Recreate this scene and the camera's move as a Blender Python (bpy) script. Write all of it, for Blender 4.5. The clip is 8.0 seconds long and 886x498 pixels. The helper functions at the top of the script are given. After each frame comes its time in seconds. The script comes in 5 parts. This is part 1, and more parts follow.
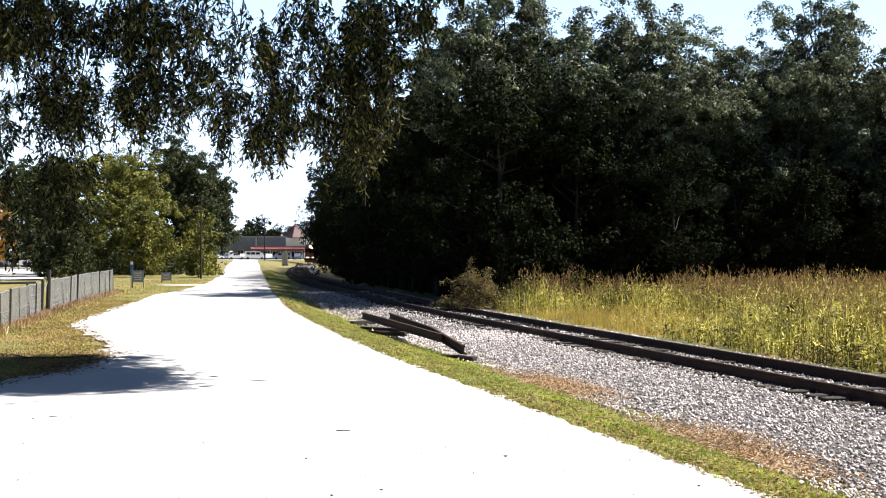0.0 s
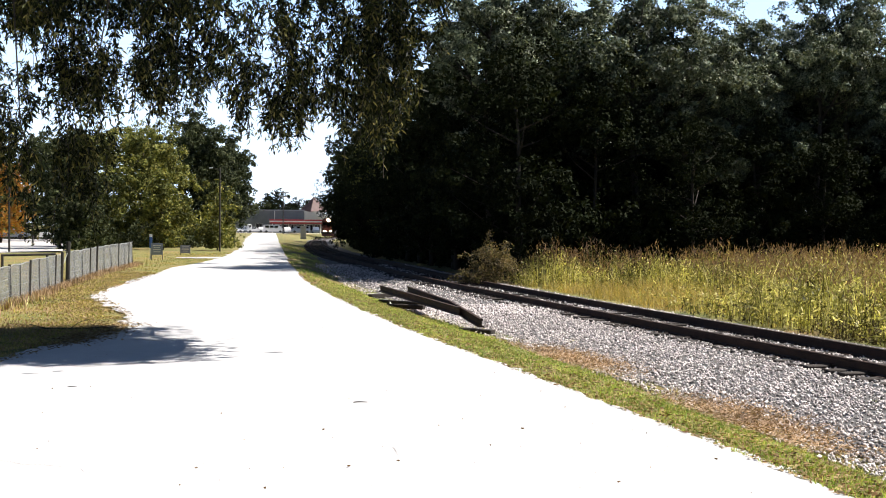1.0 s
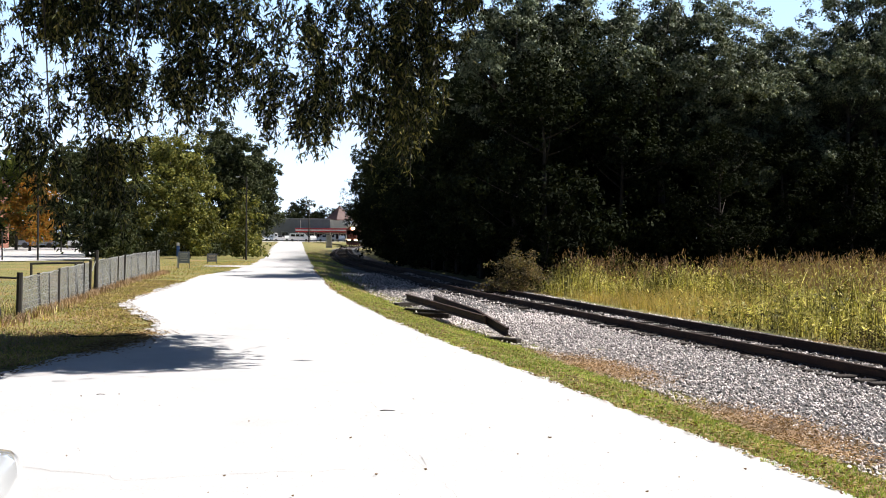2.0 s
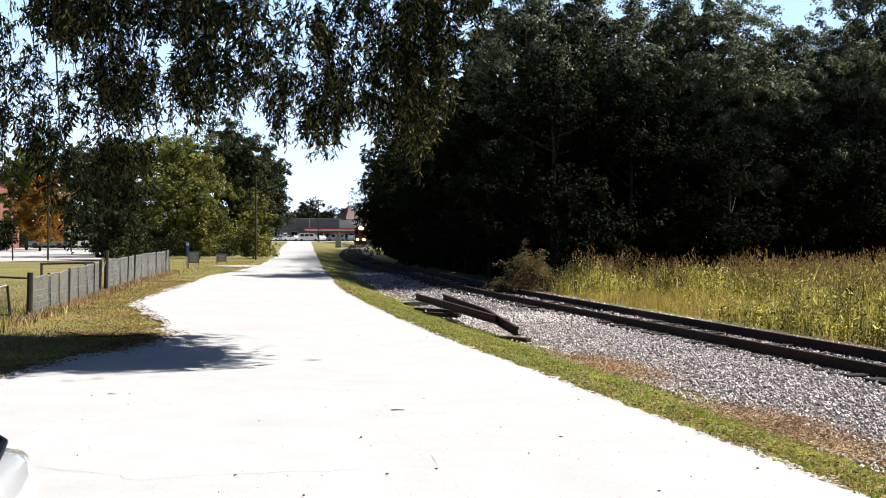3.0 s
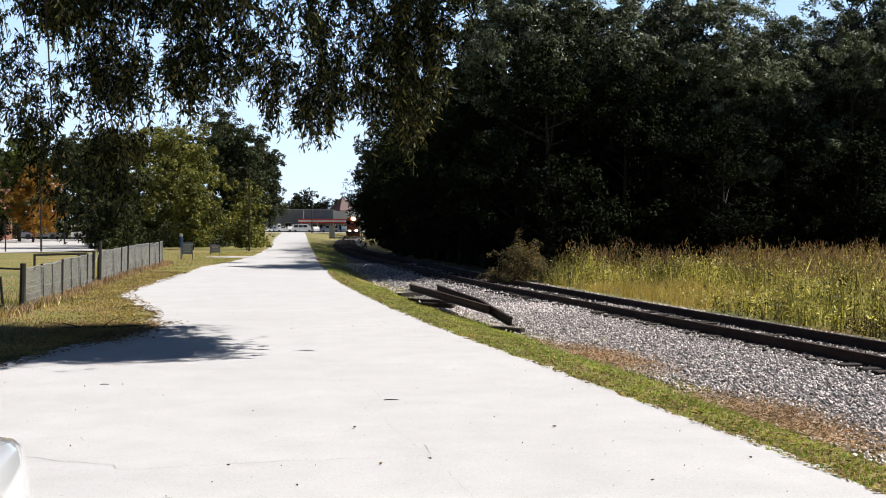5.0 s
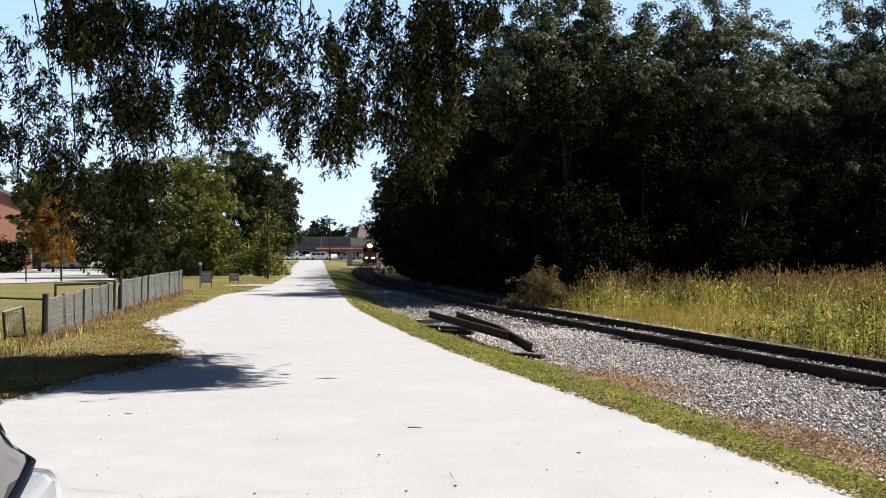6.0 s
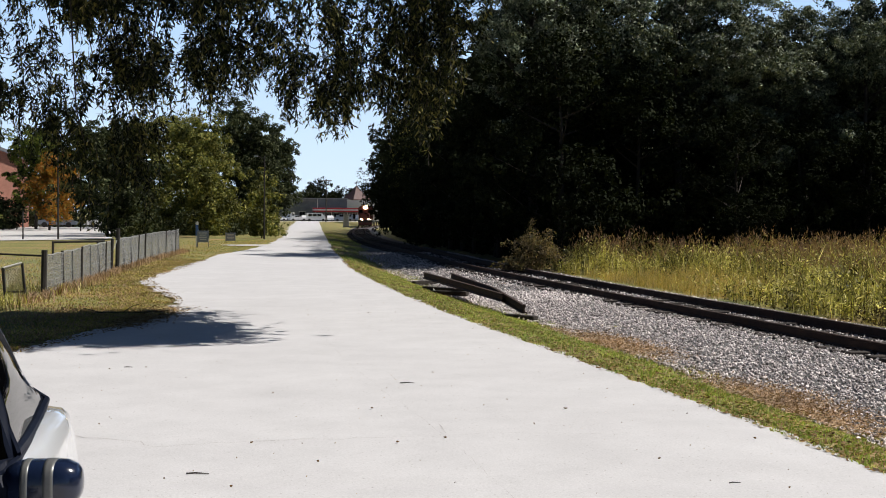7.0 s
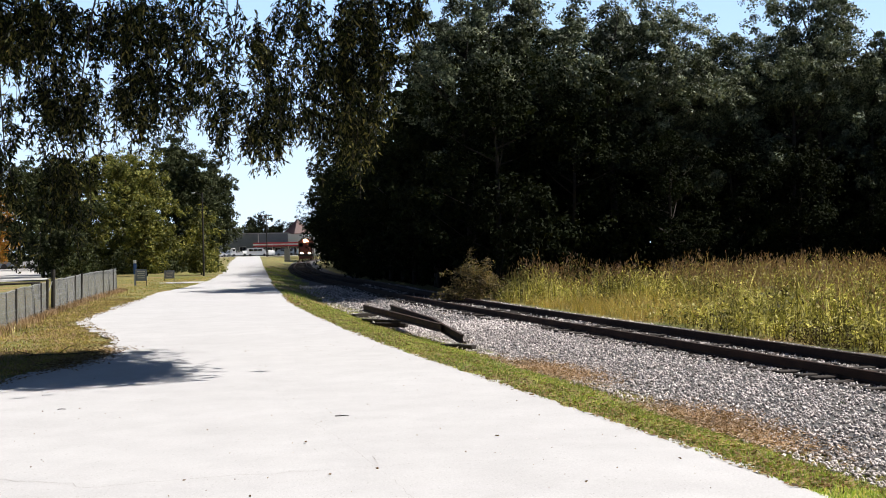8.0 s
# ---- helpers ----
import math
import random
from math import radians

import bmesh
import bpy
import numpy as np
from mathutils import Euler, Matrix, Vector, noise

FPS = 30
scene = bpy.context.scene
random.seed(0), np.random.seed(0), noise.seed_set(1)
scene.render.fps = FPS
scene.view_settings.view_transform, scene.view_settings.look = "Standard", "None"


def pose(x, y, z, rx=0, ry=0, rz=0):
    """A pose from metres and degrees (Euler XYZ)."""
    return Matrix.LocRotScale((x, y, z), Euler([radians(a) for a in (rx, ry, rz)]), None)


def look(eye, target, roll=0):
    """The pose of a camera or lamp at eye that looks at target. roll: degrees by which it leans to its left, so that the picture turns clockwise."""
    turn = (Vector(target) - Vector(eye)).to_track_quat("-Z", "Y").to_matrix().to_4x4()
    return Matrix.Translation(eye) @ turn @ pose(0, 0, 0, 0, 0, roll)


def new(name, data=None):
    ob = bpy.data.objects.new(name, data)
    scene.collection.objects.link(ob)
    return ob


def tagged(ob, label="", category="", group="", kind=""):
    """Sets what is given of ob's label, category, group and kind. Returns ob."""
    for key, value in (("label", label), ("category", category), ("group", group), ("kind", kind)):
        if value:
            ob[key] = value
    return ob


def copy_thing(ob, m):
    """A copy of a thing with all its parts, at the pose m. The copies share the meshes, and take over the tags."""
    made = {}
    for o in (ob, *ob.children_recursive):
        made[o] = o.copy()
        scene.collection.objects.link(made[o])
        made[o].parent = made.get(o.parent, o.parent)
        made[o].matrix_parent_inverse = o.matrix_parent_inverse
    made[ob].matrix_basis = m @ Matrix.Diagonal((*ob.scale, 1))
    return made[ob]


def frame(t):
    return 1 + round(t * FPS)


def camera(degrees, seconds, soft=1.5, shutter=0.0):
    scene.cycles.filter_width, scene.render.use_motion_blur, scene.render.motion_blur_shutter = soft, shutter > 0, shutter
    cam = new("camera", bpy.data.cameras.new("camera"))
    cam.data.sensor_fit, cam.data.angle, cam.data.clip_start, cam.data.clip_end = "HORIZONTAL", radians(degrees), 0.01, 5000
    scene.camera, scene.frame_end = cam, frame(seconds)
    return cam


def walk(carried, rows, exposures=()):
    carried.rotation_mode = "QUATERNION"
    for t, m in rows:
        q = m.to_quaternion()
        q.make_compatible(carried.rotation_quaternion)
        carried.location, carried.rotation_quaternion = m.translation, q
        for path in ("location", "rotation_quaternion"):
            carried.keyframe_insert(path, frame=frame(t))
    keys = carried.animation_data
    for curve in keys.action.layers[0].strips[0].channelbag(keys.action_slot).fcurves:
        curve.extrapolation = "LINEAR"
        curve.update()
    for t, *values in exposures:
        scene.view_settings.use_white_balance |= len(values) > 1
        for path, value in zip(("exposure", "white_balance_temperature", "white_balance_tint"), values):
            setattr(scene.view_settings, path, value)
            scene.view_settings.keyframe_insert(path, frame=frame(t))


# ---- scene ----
cam = camera(40, 8.0, soft=1.0)

# seconds, eye x, y, z, heading to the left of +y, pitch up, roll
PATH = [
    (0.0, 0.022, 0.010, 1.887, -9.07, 0.17, 0.12),
    (0.2, 0.025, 0.018, 1.881, -9.15, -0.11, 0.17),
    (0.3, 0.027, 0.022, 1.879, -9.03, -0.11, 0.20),
    (0.5, 0.030, 0.030, 1.873, -8.99, -0.22, 0.24),
    (0.7, 0.030, 0.035, 1.870, -8.94, -0.01, 0.29),
    (0.8, 0.030, 0.037, 1.868, -8.48, -0.35, 0.31),
    (0.9, 0.030, 0.040, 1.867, -8.53, -0.69, 0.34),
    (1.0, 0.030, 0.042, 1.865, -8.22, -1.05, 0.36),
    (1.2, 0.023, 0.035, 1.866, -7.81, -0.68, 0.43),
    (1.3, 0.020, 0.032, 1.866, -7.78, -0.68, 0.47),
    (1.5, 0.014, 0.025, 1.867, -7.74, -0.61, 0.54),
    (1.7, 0.013, 0.031, 1.866, -7.48, -0.72, 0.50),
    (2.8, 0.007, 0.063, 1.859, -6.44, -0.29, 0.31),
    (2.9, 0.006, 0.066, 1.859, -6.51, -0.32, 0.29),
    (3.0, 0.006, 0.069, 1.858, -6.59, -0.67, 0.27),
    (3.2, 0.007, 0.074, 1.852, -6.89, -0.95, 0.27),
    (3.5, 0.009, 0.080, 1.842, -6.94, -1.48, 0.26),
    (3.7, 0.013, 0.070, 1.845, -6.75, -1.30, 0.15),
    (4.0, 0.018, 0.053, 1.851, -7.08, -0.99, -0.02),
    (4.2, 0.017, 0.059, 1.849, -7.13, -0.89, 0.05),
    (5.3, 0.011, 0.093, 1.842, -6.48, -1.20, 0.46),
    (5.5, 0.010, 0.099, 1.840, -5.36, -1.25, 0.46),
    (5.8, -0.020, 0.063, 1.850, -4.73, -0.04, 0.02),
    (6.0, -0.040, 0.040, 1.857, -6.06, 0.15, -0.28),
    (6.1, -0.059, 0.012, 1.846, -7.53, -0.55, -0.54),
    (6.2, -0.077, -0.016, 1.836, -8.60, -1.95, -0.80),
    (6.3, -0.096, -0.043, 1.826, -7.30, -3.01, -1.06),
    (6.4, -0.115, -0.071, 1.815, -5.04, -3.24, -1.32),
    (6.5, -0.133, -0.098, 1.805, -5.60, -4.13, -1.58),
    (6.6, -0.116, -0.133, 1.810, -4.93, -2.76, -1.19),
    (6.8, -0.080, -0.201, 1.820, -4.76, -2.51, -0.39),
    (7.0, -0.044, -0.269, 1.831, -6.24, -1.60, 0.40),
    (7.2, 0.024, -0.340, 1.848, -6.02, -2.07, 0.15),
    (7.3, 0.058, -0.376, 1.856, -6.12, -2.59, 0.02),
    (7.4, 0.092, -0.411, 1.864, -5.04, -2.14, -0.10),
    (7.5, 0.126, -0.447, 1.873, -5.31, -3.03, -0.23),
    (7.6, 0.114, -0.450, 1.868, -6.20, -2.08, -0.41),
    (7.8, 0.091, -0.456, 1.858, -8.97, -0.13, -0.77),
    (7.9, 0.079, -0.459, 1.853, -9.25, -0.50, -0.95),
    (8.0, 0.067, -0.461, 1.848, -8.95, -0.17, -1.13),
]


def aim(x, y, z, yaw, pitch, roll):
    a, b = radians(yaw), radians(pitch)
    return look((x, y, z), (x - math.sin(a) * math.cos(b) * 10, y + math.cos(a) * math.cos(b) * 10, z + math.sin(b) * 10), roll)


EXPOSURES = [(0.0, 1.12), (1.5, 0.86), (3.0, 0.71), (4.0, 0.57), (5.5, 0.48), (6.5, 0.38), (7.0, 0.22), (7.5, 0.33), (8.0, 0.52)]
walk(cam, [(t, aim(*r)) for t, *r in PATH], EXPOSURES)

# ---- daylight ----
SUN_AZ, SUN_EL = radians(84), radians(50)
SUN_DIR = Vector((math.sin(SUN_AZ) * math.cos(SUN_EL), math.cos(SUN_AZ) * math.cos(SUN_EL), math.sin(SUN_EL)))
world = bpy.data.worlds.new("sky")
scene.world = world
world.use_nodes = True
wn = world.node_tree
sky = wn.nodes.new("ShaderNodeTexSky")
sky.sky_type, sky.sun_disc = "NISHITA", False
sky.sun_elevation, sky.sun_rotation = SUN_EL, SUN_AZ
sky.air_density, sky.dust_density, sky.ozone_density = 0.45, 0.0, 1.5
wn.nodes["Background"].inputs["Strength"].default_value = 0.05
wn.links.new(sky.outputs[0], wn.nodes["Background"].inputs["Color"])
sun_data = bpy.data.lights.new("sun", "SUN")
sun_data.energy, sun_data.angle, sun_data.color = 5.0, radians(0.53), (1.0, 0.96, 0.91)
sun = new("sun", sun_data)
sun.matrix_world = look(SUN_DIR * 50, (0, 0, 0))

# ---- materials ----
def nodes_of(name):
    m = bpy.data.materials.new(name)
    m.use_nodes = True
    t = m.node_tree
    return m, t, t.nodes["Principled BSDF"]


def ramp(t, fac, stops):
    r = t.nodes.new("ShaderNodeValToRGB")
    while len(r.color_ramp.elements) < len(stops):
        r.color_ramp.elements.new(0.5)
    for e, (p, c) in zip(r.color_ramp.elements, stops):
        e.position, e.color = p, (*c, 1)
    t.links.new(fac, r.inputs[0])
    return r.outputs[0]


def noise_tex(t, scale, detail=4, rough=0.6, stretch=None):
    co = t.nodes.new("ShaderNodeTexCoord")
    n = t.nodes.new("ShaderNodeTexNoise")
    n.inputs["Scale"].default_value, n.inputs["Detail"].default_value, n.inputs["Roughness"].default_value = scale, detail, rough
    src = co.outputs["Object"]
    if stretch:
        mp = t.nodes.new("ShaderNodeMapping")
        mp.inputs["Scale"].default_value = stretch
        t.links.new(src, mp.inputs[0])
        src = mp.outputs[0]
    t.links.new(src, n.inputs["Vector"])
    return n.outputs["Fac"]


def mixed(t, kind, fac, a, b):
    m = t.nodes.new("ShaderNodeMix")
    m.data_type, m.blend_type = "RGBA", kind
    for sock, v in ((m.inputs[0], fac), (m.inputs[6], a), (m.inputs[7], b)):
        if isinstance(v, (int, float)):
            sock.default_value = v
        elif isinstance(v, tuple):
            sock.default_value = (*v, 1)
        else:
            t.links.new(v, sock)
    return m.outputs[2]


def bumped(t, p, height, strength, distance=0.02):
    b = t.nodes.new("ShaderNodeBump")
    b.inputs["Strength"].default_value, b.inputs["Distance"].default_value = strength, distance
    t.links.new(height, b.inputs["Height"])
    t.links.new(b.outputs[0], p.inputs["Normal"])


def surface(name, c1, c2, scale=3.0, fine=40.0, rough=0.8, metal=0.0, bump=0.3, vary=0.25, stretch=None, island=False, coat=0.0):
    """A base colour that drifts between two tones, with fine grain and relief."""
    m, t, p = nodes_of(name)
    col = ramp(t, noise_tex(t, scale, stretch=stretch), [(0.3, c1), (0.7, c2)])
    grain = ramp(t, noise_tex(t, fine, 3, stretch=stretch), [(0.25, (1 - vary,) * 3), (0.75, (1 + vary * 0.3,) * 3)])
    col = mixed(t, "MULTIPLY", 1.0, col, grain)
    if island:
        g = t.nodes.new("ShaderNodeNewGeometry")
        col = mixed(t, "MULTIPLY", 1.0, col, ramp(t, g.outputs["Random Per Island"], [(0.0, (0.30, 0.28, 0.27)), (0.4, (0.9, 0.87, 0.86)), (1.0, (1.5, 1.47, 1.46))]))
    t.links.new(col, p.inputs["Base Color"])
    p.inputs["Roughness"].default_value, p.inputs["Metallic"].default_value = rough, metal
    p.inputs["Coat Weight"].default_value = coat
    if bump:
        bumped(t, p, noise_tex(t, fine, 3, stretch=stretch), bump, 0.01)
    return m


def leafy(name, tones, rough=0.5, glow=0.35, spec=0.3, clump=(0.7, 1.2), size=0.6):
    """Leaves: a tone for each leaf, some light through it."""
    m, t, p = nodes_of(name)
    g = t.nodes.new("ShaderNodeNewGeometry")
    n = len(tones)
    col = ramp(t, g.outputs["Random Per Island"], [(i / max(n - 1, 1), c) for i, c in enumerate(tones)])
    # this noise also paints sunlit clumps and dark gaps into tall trees and weeds
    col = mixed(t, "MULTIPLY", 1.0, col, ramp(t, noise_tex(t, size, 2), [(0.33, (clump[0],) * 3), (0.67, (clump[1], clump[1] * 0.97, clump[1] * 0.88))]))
    t.links.new(col, p.inputs["Base Color"])
    p.inputs["Roughness"].default_value = rough
    p.inputs["Specular IOR Level"].default_value = spec
    tr = t.nodes.new("ShaderNodeBsdfTranslucent")
    t.links.new(mixed(t, "MULTIPLY", 1.0, col, (1.5, 1.4, 0.6)), tr.inputs[0])
    mx = t.nodes.new("ShaderNodeMixShader")
    mx.inputs[0].default_value = glow
    t.links.new(p.outputs[0], mx.inputs[1])
    t.links.new(tr.outputs[0], mx.inputs[2])
    t.links.new(mx.outputs[0], t.nodes["Material Output"].inputs[0])
    return m


def glowing(name, colour, strength):
    m, t, p = nodes_of(name)
    p.inputs["Base Color"].default_value = (*colour, 1)
    p.inputs["Emission Color"].default_value = (*colour, 1)
    p.inputs["Emission Strength"].default_value = strength
    return m


def glassy(name, tint, rough=0.03):
    m, t, p = nodes_of(name)
    p.inputs["Base Color"].default_value = (*tint, 1)
    p.inputs["Roughness"].default_value = rough
    p.inputs["IOR"].default_value = 1.5
    p.inputs["Specular IOR Level"].default_value = 0.28
    return m


M_ROAD = surface("pale_concrete", (0.535, 0.52, 0.515), (0.585, 0.57, 0.565), 0.35, 60, 0.85, bump=0.25, vary=0.16)
# worn concrete: pale and dark bits of aggregate, faint blotches
rt = M_ROAD.node_tree
rp = next(n for n in rt.nodes if n.type == "BSDF_PRINCIPLED")
rc = mixed(rt, "MULTIPLY", 1.0, rp.inputs["Base Color"].links[0].from_socket, ramp(rt, noise_tex(rt, 38, 2), [(0.27, (0.62, 0.60, 0.58)), (0.34, (1, 1, 1)), (0.70, (1, 1, 1)), (0.76, (1.22, 1.22, 1.2))]))
rc = mixed(rt, "MULTIPLY", 1.0, rc, ramp(rt, noise_tex(rt, 1.6, 5), [(0.3, (0.93, 0.93, 0.93)), (0.65, (1.03, 1.03, 1.03))]))
rt.links.new(rc, rp.inputs["Base Color"])
M_CRACK = surface("crack_filler", (0.27, 0.245, 0.225), (0.38, 0.35, 0.33), 2, 30, 0.9)
M_BALLAST = surface("ballast_bed", (0.09, 0.085, 0.083), (0.17, 0.16, 0.155), 1.2, 22, 0.95, bump=0.9, vary=0.6)
M_STONE = surface("granite_stone", (0.53, 0.49, 0.475), (0.72, 0.665, 0.64), 4, 60, 0.85, vary=0.35, island=True)
M_RAIL = surface("rusty_rail_steel", (0.028, 0.014, 0.010), (0.06, 0.029, 0.018), 3, 50, 0.95, 0.0, 0.4, 0.35)
M_TIE = surface("weathered_tie_wood", (0.022, 0.017, 0.014), (0.06, 0.046, 0.037), 2, 25, 0.95, bump=0.6, vary=0.4, stretch=(1, 8, 8))
M_BARK = surface("tree_bark", (0.03, 0.024, 0.02), (0.062, 0.05, 0.04), 3, 18, 0.95, bump=0.8, vary=0.4, stretch=(4, 4, 1))
M_GREY = surface("galvanised_steel", (0.30, 0.31, 0.315), (0.40, 0.405, 0.41), 4, 60, 0.6, 0.2, 0.1)
M_POST = surface("dark_steel", (0.018, 0.016, 0.014), (0.042, 0.036, 0.03), 6, 60, 0.85, 0.0, 0.3)
M_POLE = surface("pole_wood", (0.10, 0.08, 0.065), (0.16, 0.13, 0.105), 3, 30, 0.9, bump=0.4, stretch=(4, 4, 1))
# near-black, which puts the shade of the woods into the leaves
M_SHADE_LEAF = leafy("shade_dark_leaf", [(0.006, 0.010, 0.004), (0.010, 0.015, 0.006), (0.015, 0.020, 0.009), (0.022, 0.026, 0.013)], 0.8, 0.08, 0.05, (0.5, 1.5), 0.45)
# lighter copy of the woods leaf, without its shade darkening
M_DARKGREEN = leafy("dark_green_leaf", [(0.014, 0.022, 0.009), (0.032, 0.045, 0.019), (0.06, 0.072, 0.035), (0.11, 0.12, 0.064)], 0.7, 0.1, 0.1, (0.4, 1.6), 0.5)
# pale tones and a wide clump range paint the sunlit treetops
M_SUNLIT_TOP = leafy("sunlit_top_leaf", [(0.032, 0.046, 0.032), (0.08, 0.103, 0.073), (0.165, 0.195, 0.145), (0.32, 0.35, 0.275)], 0.6, 0.08, 0.12, (0.2, 1.9), 0.6)
M_OAK = leafy("oak_leaf", [(0.025, 0.042, 0.010), (0.065, 0.095, 0.021), (0.115, 0.145, 0.033), (0.18, 0.19, 0.046)], 0.6, 0.28, 0.12, (0.4, 1.45), 0.7)
M_OLIVE = leafy("olive_leaf", [(0.04, 0.052, 0.016), (0.10, 0.118, 0.033), (0.185, 0.195, 0.058), (0.31, 0.29, 0.095)], 0.6, 0.22, 0.12, (0.35, 1.5), 0.6)
M_RUST = leafy("autumn_leaf", [(0.20, 0.10, 0.015), (0.38, 0.15, 0.02), (0.34, 0.20, 0.03), (0.14, 0.13, 0.03)], 0.5, 0.35)
# near-black tones stand for shaded leaves, yellow ones for sunlit leaves
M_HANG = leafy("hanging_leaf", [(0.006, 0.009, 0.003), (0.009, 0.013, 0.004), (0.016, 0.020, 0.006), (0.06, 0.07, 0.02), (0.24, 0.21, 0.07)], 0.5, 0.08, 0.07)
M_BUSH = leafy("bush_leaf", [(0.06, 0.055, 0.035), (0.15, 0.125, 0.08), (0.29, 0.22, 0.15), (0.14, 0.15, 0.065)], 0.6, 0.3, 0.1, (0.35, 1.4), 2.0)
# dark tone and clump range paint shaded gaps, the pale tone sunlit flecks
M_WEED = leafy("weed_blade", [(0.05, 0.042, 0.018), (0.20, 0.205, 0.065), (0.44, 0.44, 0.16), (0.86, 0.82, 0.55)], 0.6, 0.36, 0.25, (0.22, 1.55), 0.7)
M_SEED = leafy("seed_head", [(0.13, 0.08, 0.06), (0.24, 0.16, 0.12), (0.36, 0.27, 0.19)], 0.8, 0.3, 0.1)
# brown of dead stems, darkened to carry the shade at the weeds' feet
M_DEAD_SHADE = leafy("dead_stem_shade", [(0.03, 0.022, 0.014), (0.06, 0.04, 0.024), (0.10, 0.07, 0.04), (0.05, 0.055, 0.02)], 0.8, 0.1, 0.1)
M_STRAW = leafy("dry_grass", [(0.42, 0.32, 0.14), (0.52, 0.41, 0.20), (0.30, 0.24, 0.10), (0.24, 0.23, 0.08)], 0.7, 0.35, 0.15)
M_BLADE = leafy("lawn_blade", [(0.15, 0.24, 0.055), (0.26, 0.38, 0.10), (0.40, 0.50, 0.17), (0.64, 0.57, 0.33)], 0.6, 0.35, 0.15, (0.5, 1.35), 1.6)
M_DRYLAWN = leafy("dry_lawn_blade", [(0.15, 0.18, 0.045), (0.30, 0.31, 0.09), (0.43, 0.37, 0.15), (0.56, 0.44, 0.22)], 0.6, 0.35, 0.15)
M_STALK = leafy("brown_stalk", [(0.26, 0.165, 0.10), (0.38, 0.255, 0.165), (0.50, 0.365, 0.24)], 0.8, 0.1)
M_LITTER = leafy("fallen_leaf", [(0.10, 0.055, 0.025), (0.19, 0.11, 0.05), (0.30, 0.21, 0.10), (0.42, 0.33, 0.18), (0.08, 0.06, 0.035)], 0.7, 0.1, 0.1)
M_BRICK = surface("red_brick", (0.36, 0.16, 0.115), (0.45, 0.21, 0.15), 1.5, 14, 0.85, bump=0.3, vary=0.3)
M_TRIM = surface("white_paint", (0.72, 0.71, 0.69), (0.80, 0.79, 0.77), 2, 30, 0.5, bump=0.05, vary=0.08)
M_SLATE = surface("grey_cladding", (0.16, 0.175, 0.195), (0.20, 0.215, 0.235), 0.8, 12, 0.7, bump=0.1, vary=0.15)
M_ROOFRED = surface("red_roof", (0.10, 0.05, 0.045), (0.14, 0.07, 0.06), 1, 10, 0.7, bump=0.3, vary=0.25)
M_REDPAINT = surface("red_paint", (0.42, 0.03, 0.035), (0.50, 0.045, 0.05), 2, 20, 0.45, bump=0.03, vary=0.1)
M_LOCO = surface("orange_red_paint", (0.06, 0.013, 0.010), (0.10, 0.02, 0.013), 1.5, 20, 0.5, bump=0.05, vary=0.2)
M_BLACK = surface("black_rubber", (0.015, 0.015, 0.015), (0.03, 0.03, 0.03), 5, 60, 0.8, bump=0.2)
M_SILVER = surface("silver_car_paint", (0.70, 0.71, 0.73), (0.75, 0.76, 0.77), 1, 400, 0.25, 0.25, 0.0, 0.05, coat=1.0)
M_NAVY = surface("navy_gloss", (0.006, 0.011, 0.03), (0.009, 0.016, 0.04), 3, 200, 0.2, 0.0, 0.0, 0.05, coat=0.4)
# grey of the stripes reflected in the door mirror, as a paint
M_REFLECTION_BAND = surface("painted_reflection_band", (0.12, 0.12, 0.115), (0.18, 0.18, 0.17), 6, 80, 0.4, 0.3, 0.0, 0.1)
M_WHITECAR = surface("white_car_paint", (0.70, 0.70, 0.70), (0.76, 0.76, 0.76), 1, 80, 0.3, 0.0, 0.0, 0.05, coat=0.6)
M_BLUECAR = surface("grey_blue_car_paint", (0.18, 0.22, 0.28), (0.22, 0.26, 0.32), 1, 80, 0.3, 0.3, 0.0, 0.05, coat=0.6)
M_CHROME = surface("chrome", (0.6, 0.6, 0.6), (0.7, 0.7, 0.7), 4, 60, 0.15, 1.0, 0.0, 0.05)
M_PILLAR = surface("dark_pillar_paint", (0.006, 0.008, 0.016), (0.009, 0.012, 0.022), 3, 200, 0.4, 0.0, 0.0, 0.05)
# near-black that puts the shade inside the cabin into a colour
M_CABIN_SHADE = surface("cabin_shade_black", (0.0006, 0.0006, 0.0006), (0.001, 0.001, 0.001), 3, 60, 1.0, 0.0, 0.0, 0.1)
M_CABIN_SHADE.node_tree.nodes["Principled BSDF"].inputs["Specular IOR Level"].default_value = 0.0
M_PILLAR.node_tree.nodes["Principled BSDF"].inputs["Specular IOR Level"].default_value = 0.06
M_GLASS = glassy("dark_glass", (0.002, 0.002, 0.0025), 0.004)
M_GLASS.node_tree.nodes["Principled BSDF"].inputs["Specular IOR Level"].default_value = 0.5
M_WINDOW = glassy("window_glass", (0.03, 0.035, 0.045), 0.06)
M_SIGN = surface("sign_face", (0.20, 0.23, 0.30), (0.25, 0.28, 0.35), 3, 30, 0.5, bump=0.0, vary=0.1)
M_BLUE = surface("blue_sign_paint", (0.05, 0.12, 0.35), (0.06, 0.14, 0.4), 3, 30, 0.5, bump=0.0, vary=0.1)
M_LOT = surface("pale_parking_lot", (0.50, 0.48, 0.46), (0.58, 0.56, 0.54), 0.3, 20, 0.9, bump=0.2, vary=0.15)
M_LAMP = glowing("headlight_glow", (1.0, 0.68, 0.36), 26.0)


# ground: mown grass with bare, brownish places
M_GROUND, gt, gp = nodes_of("rough_grass")
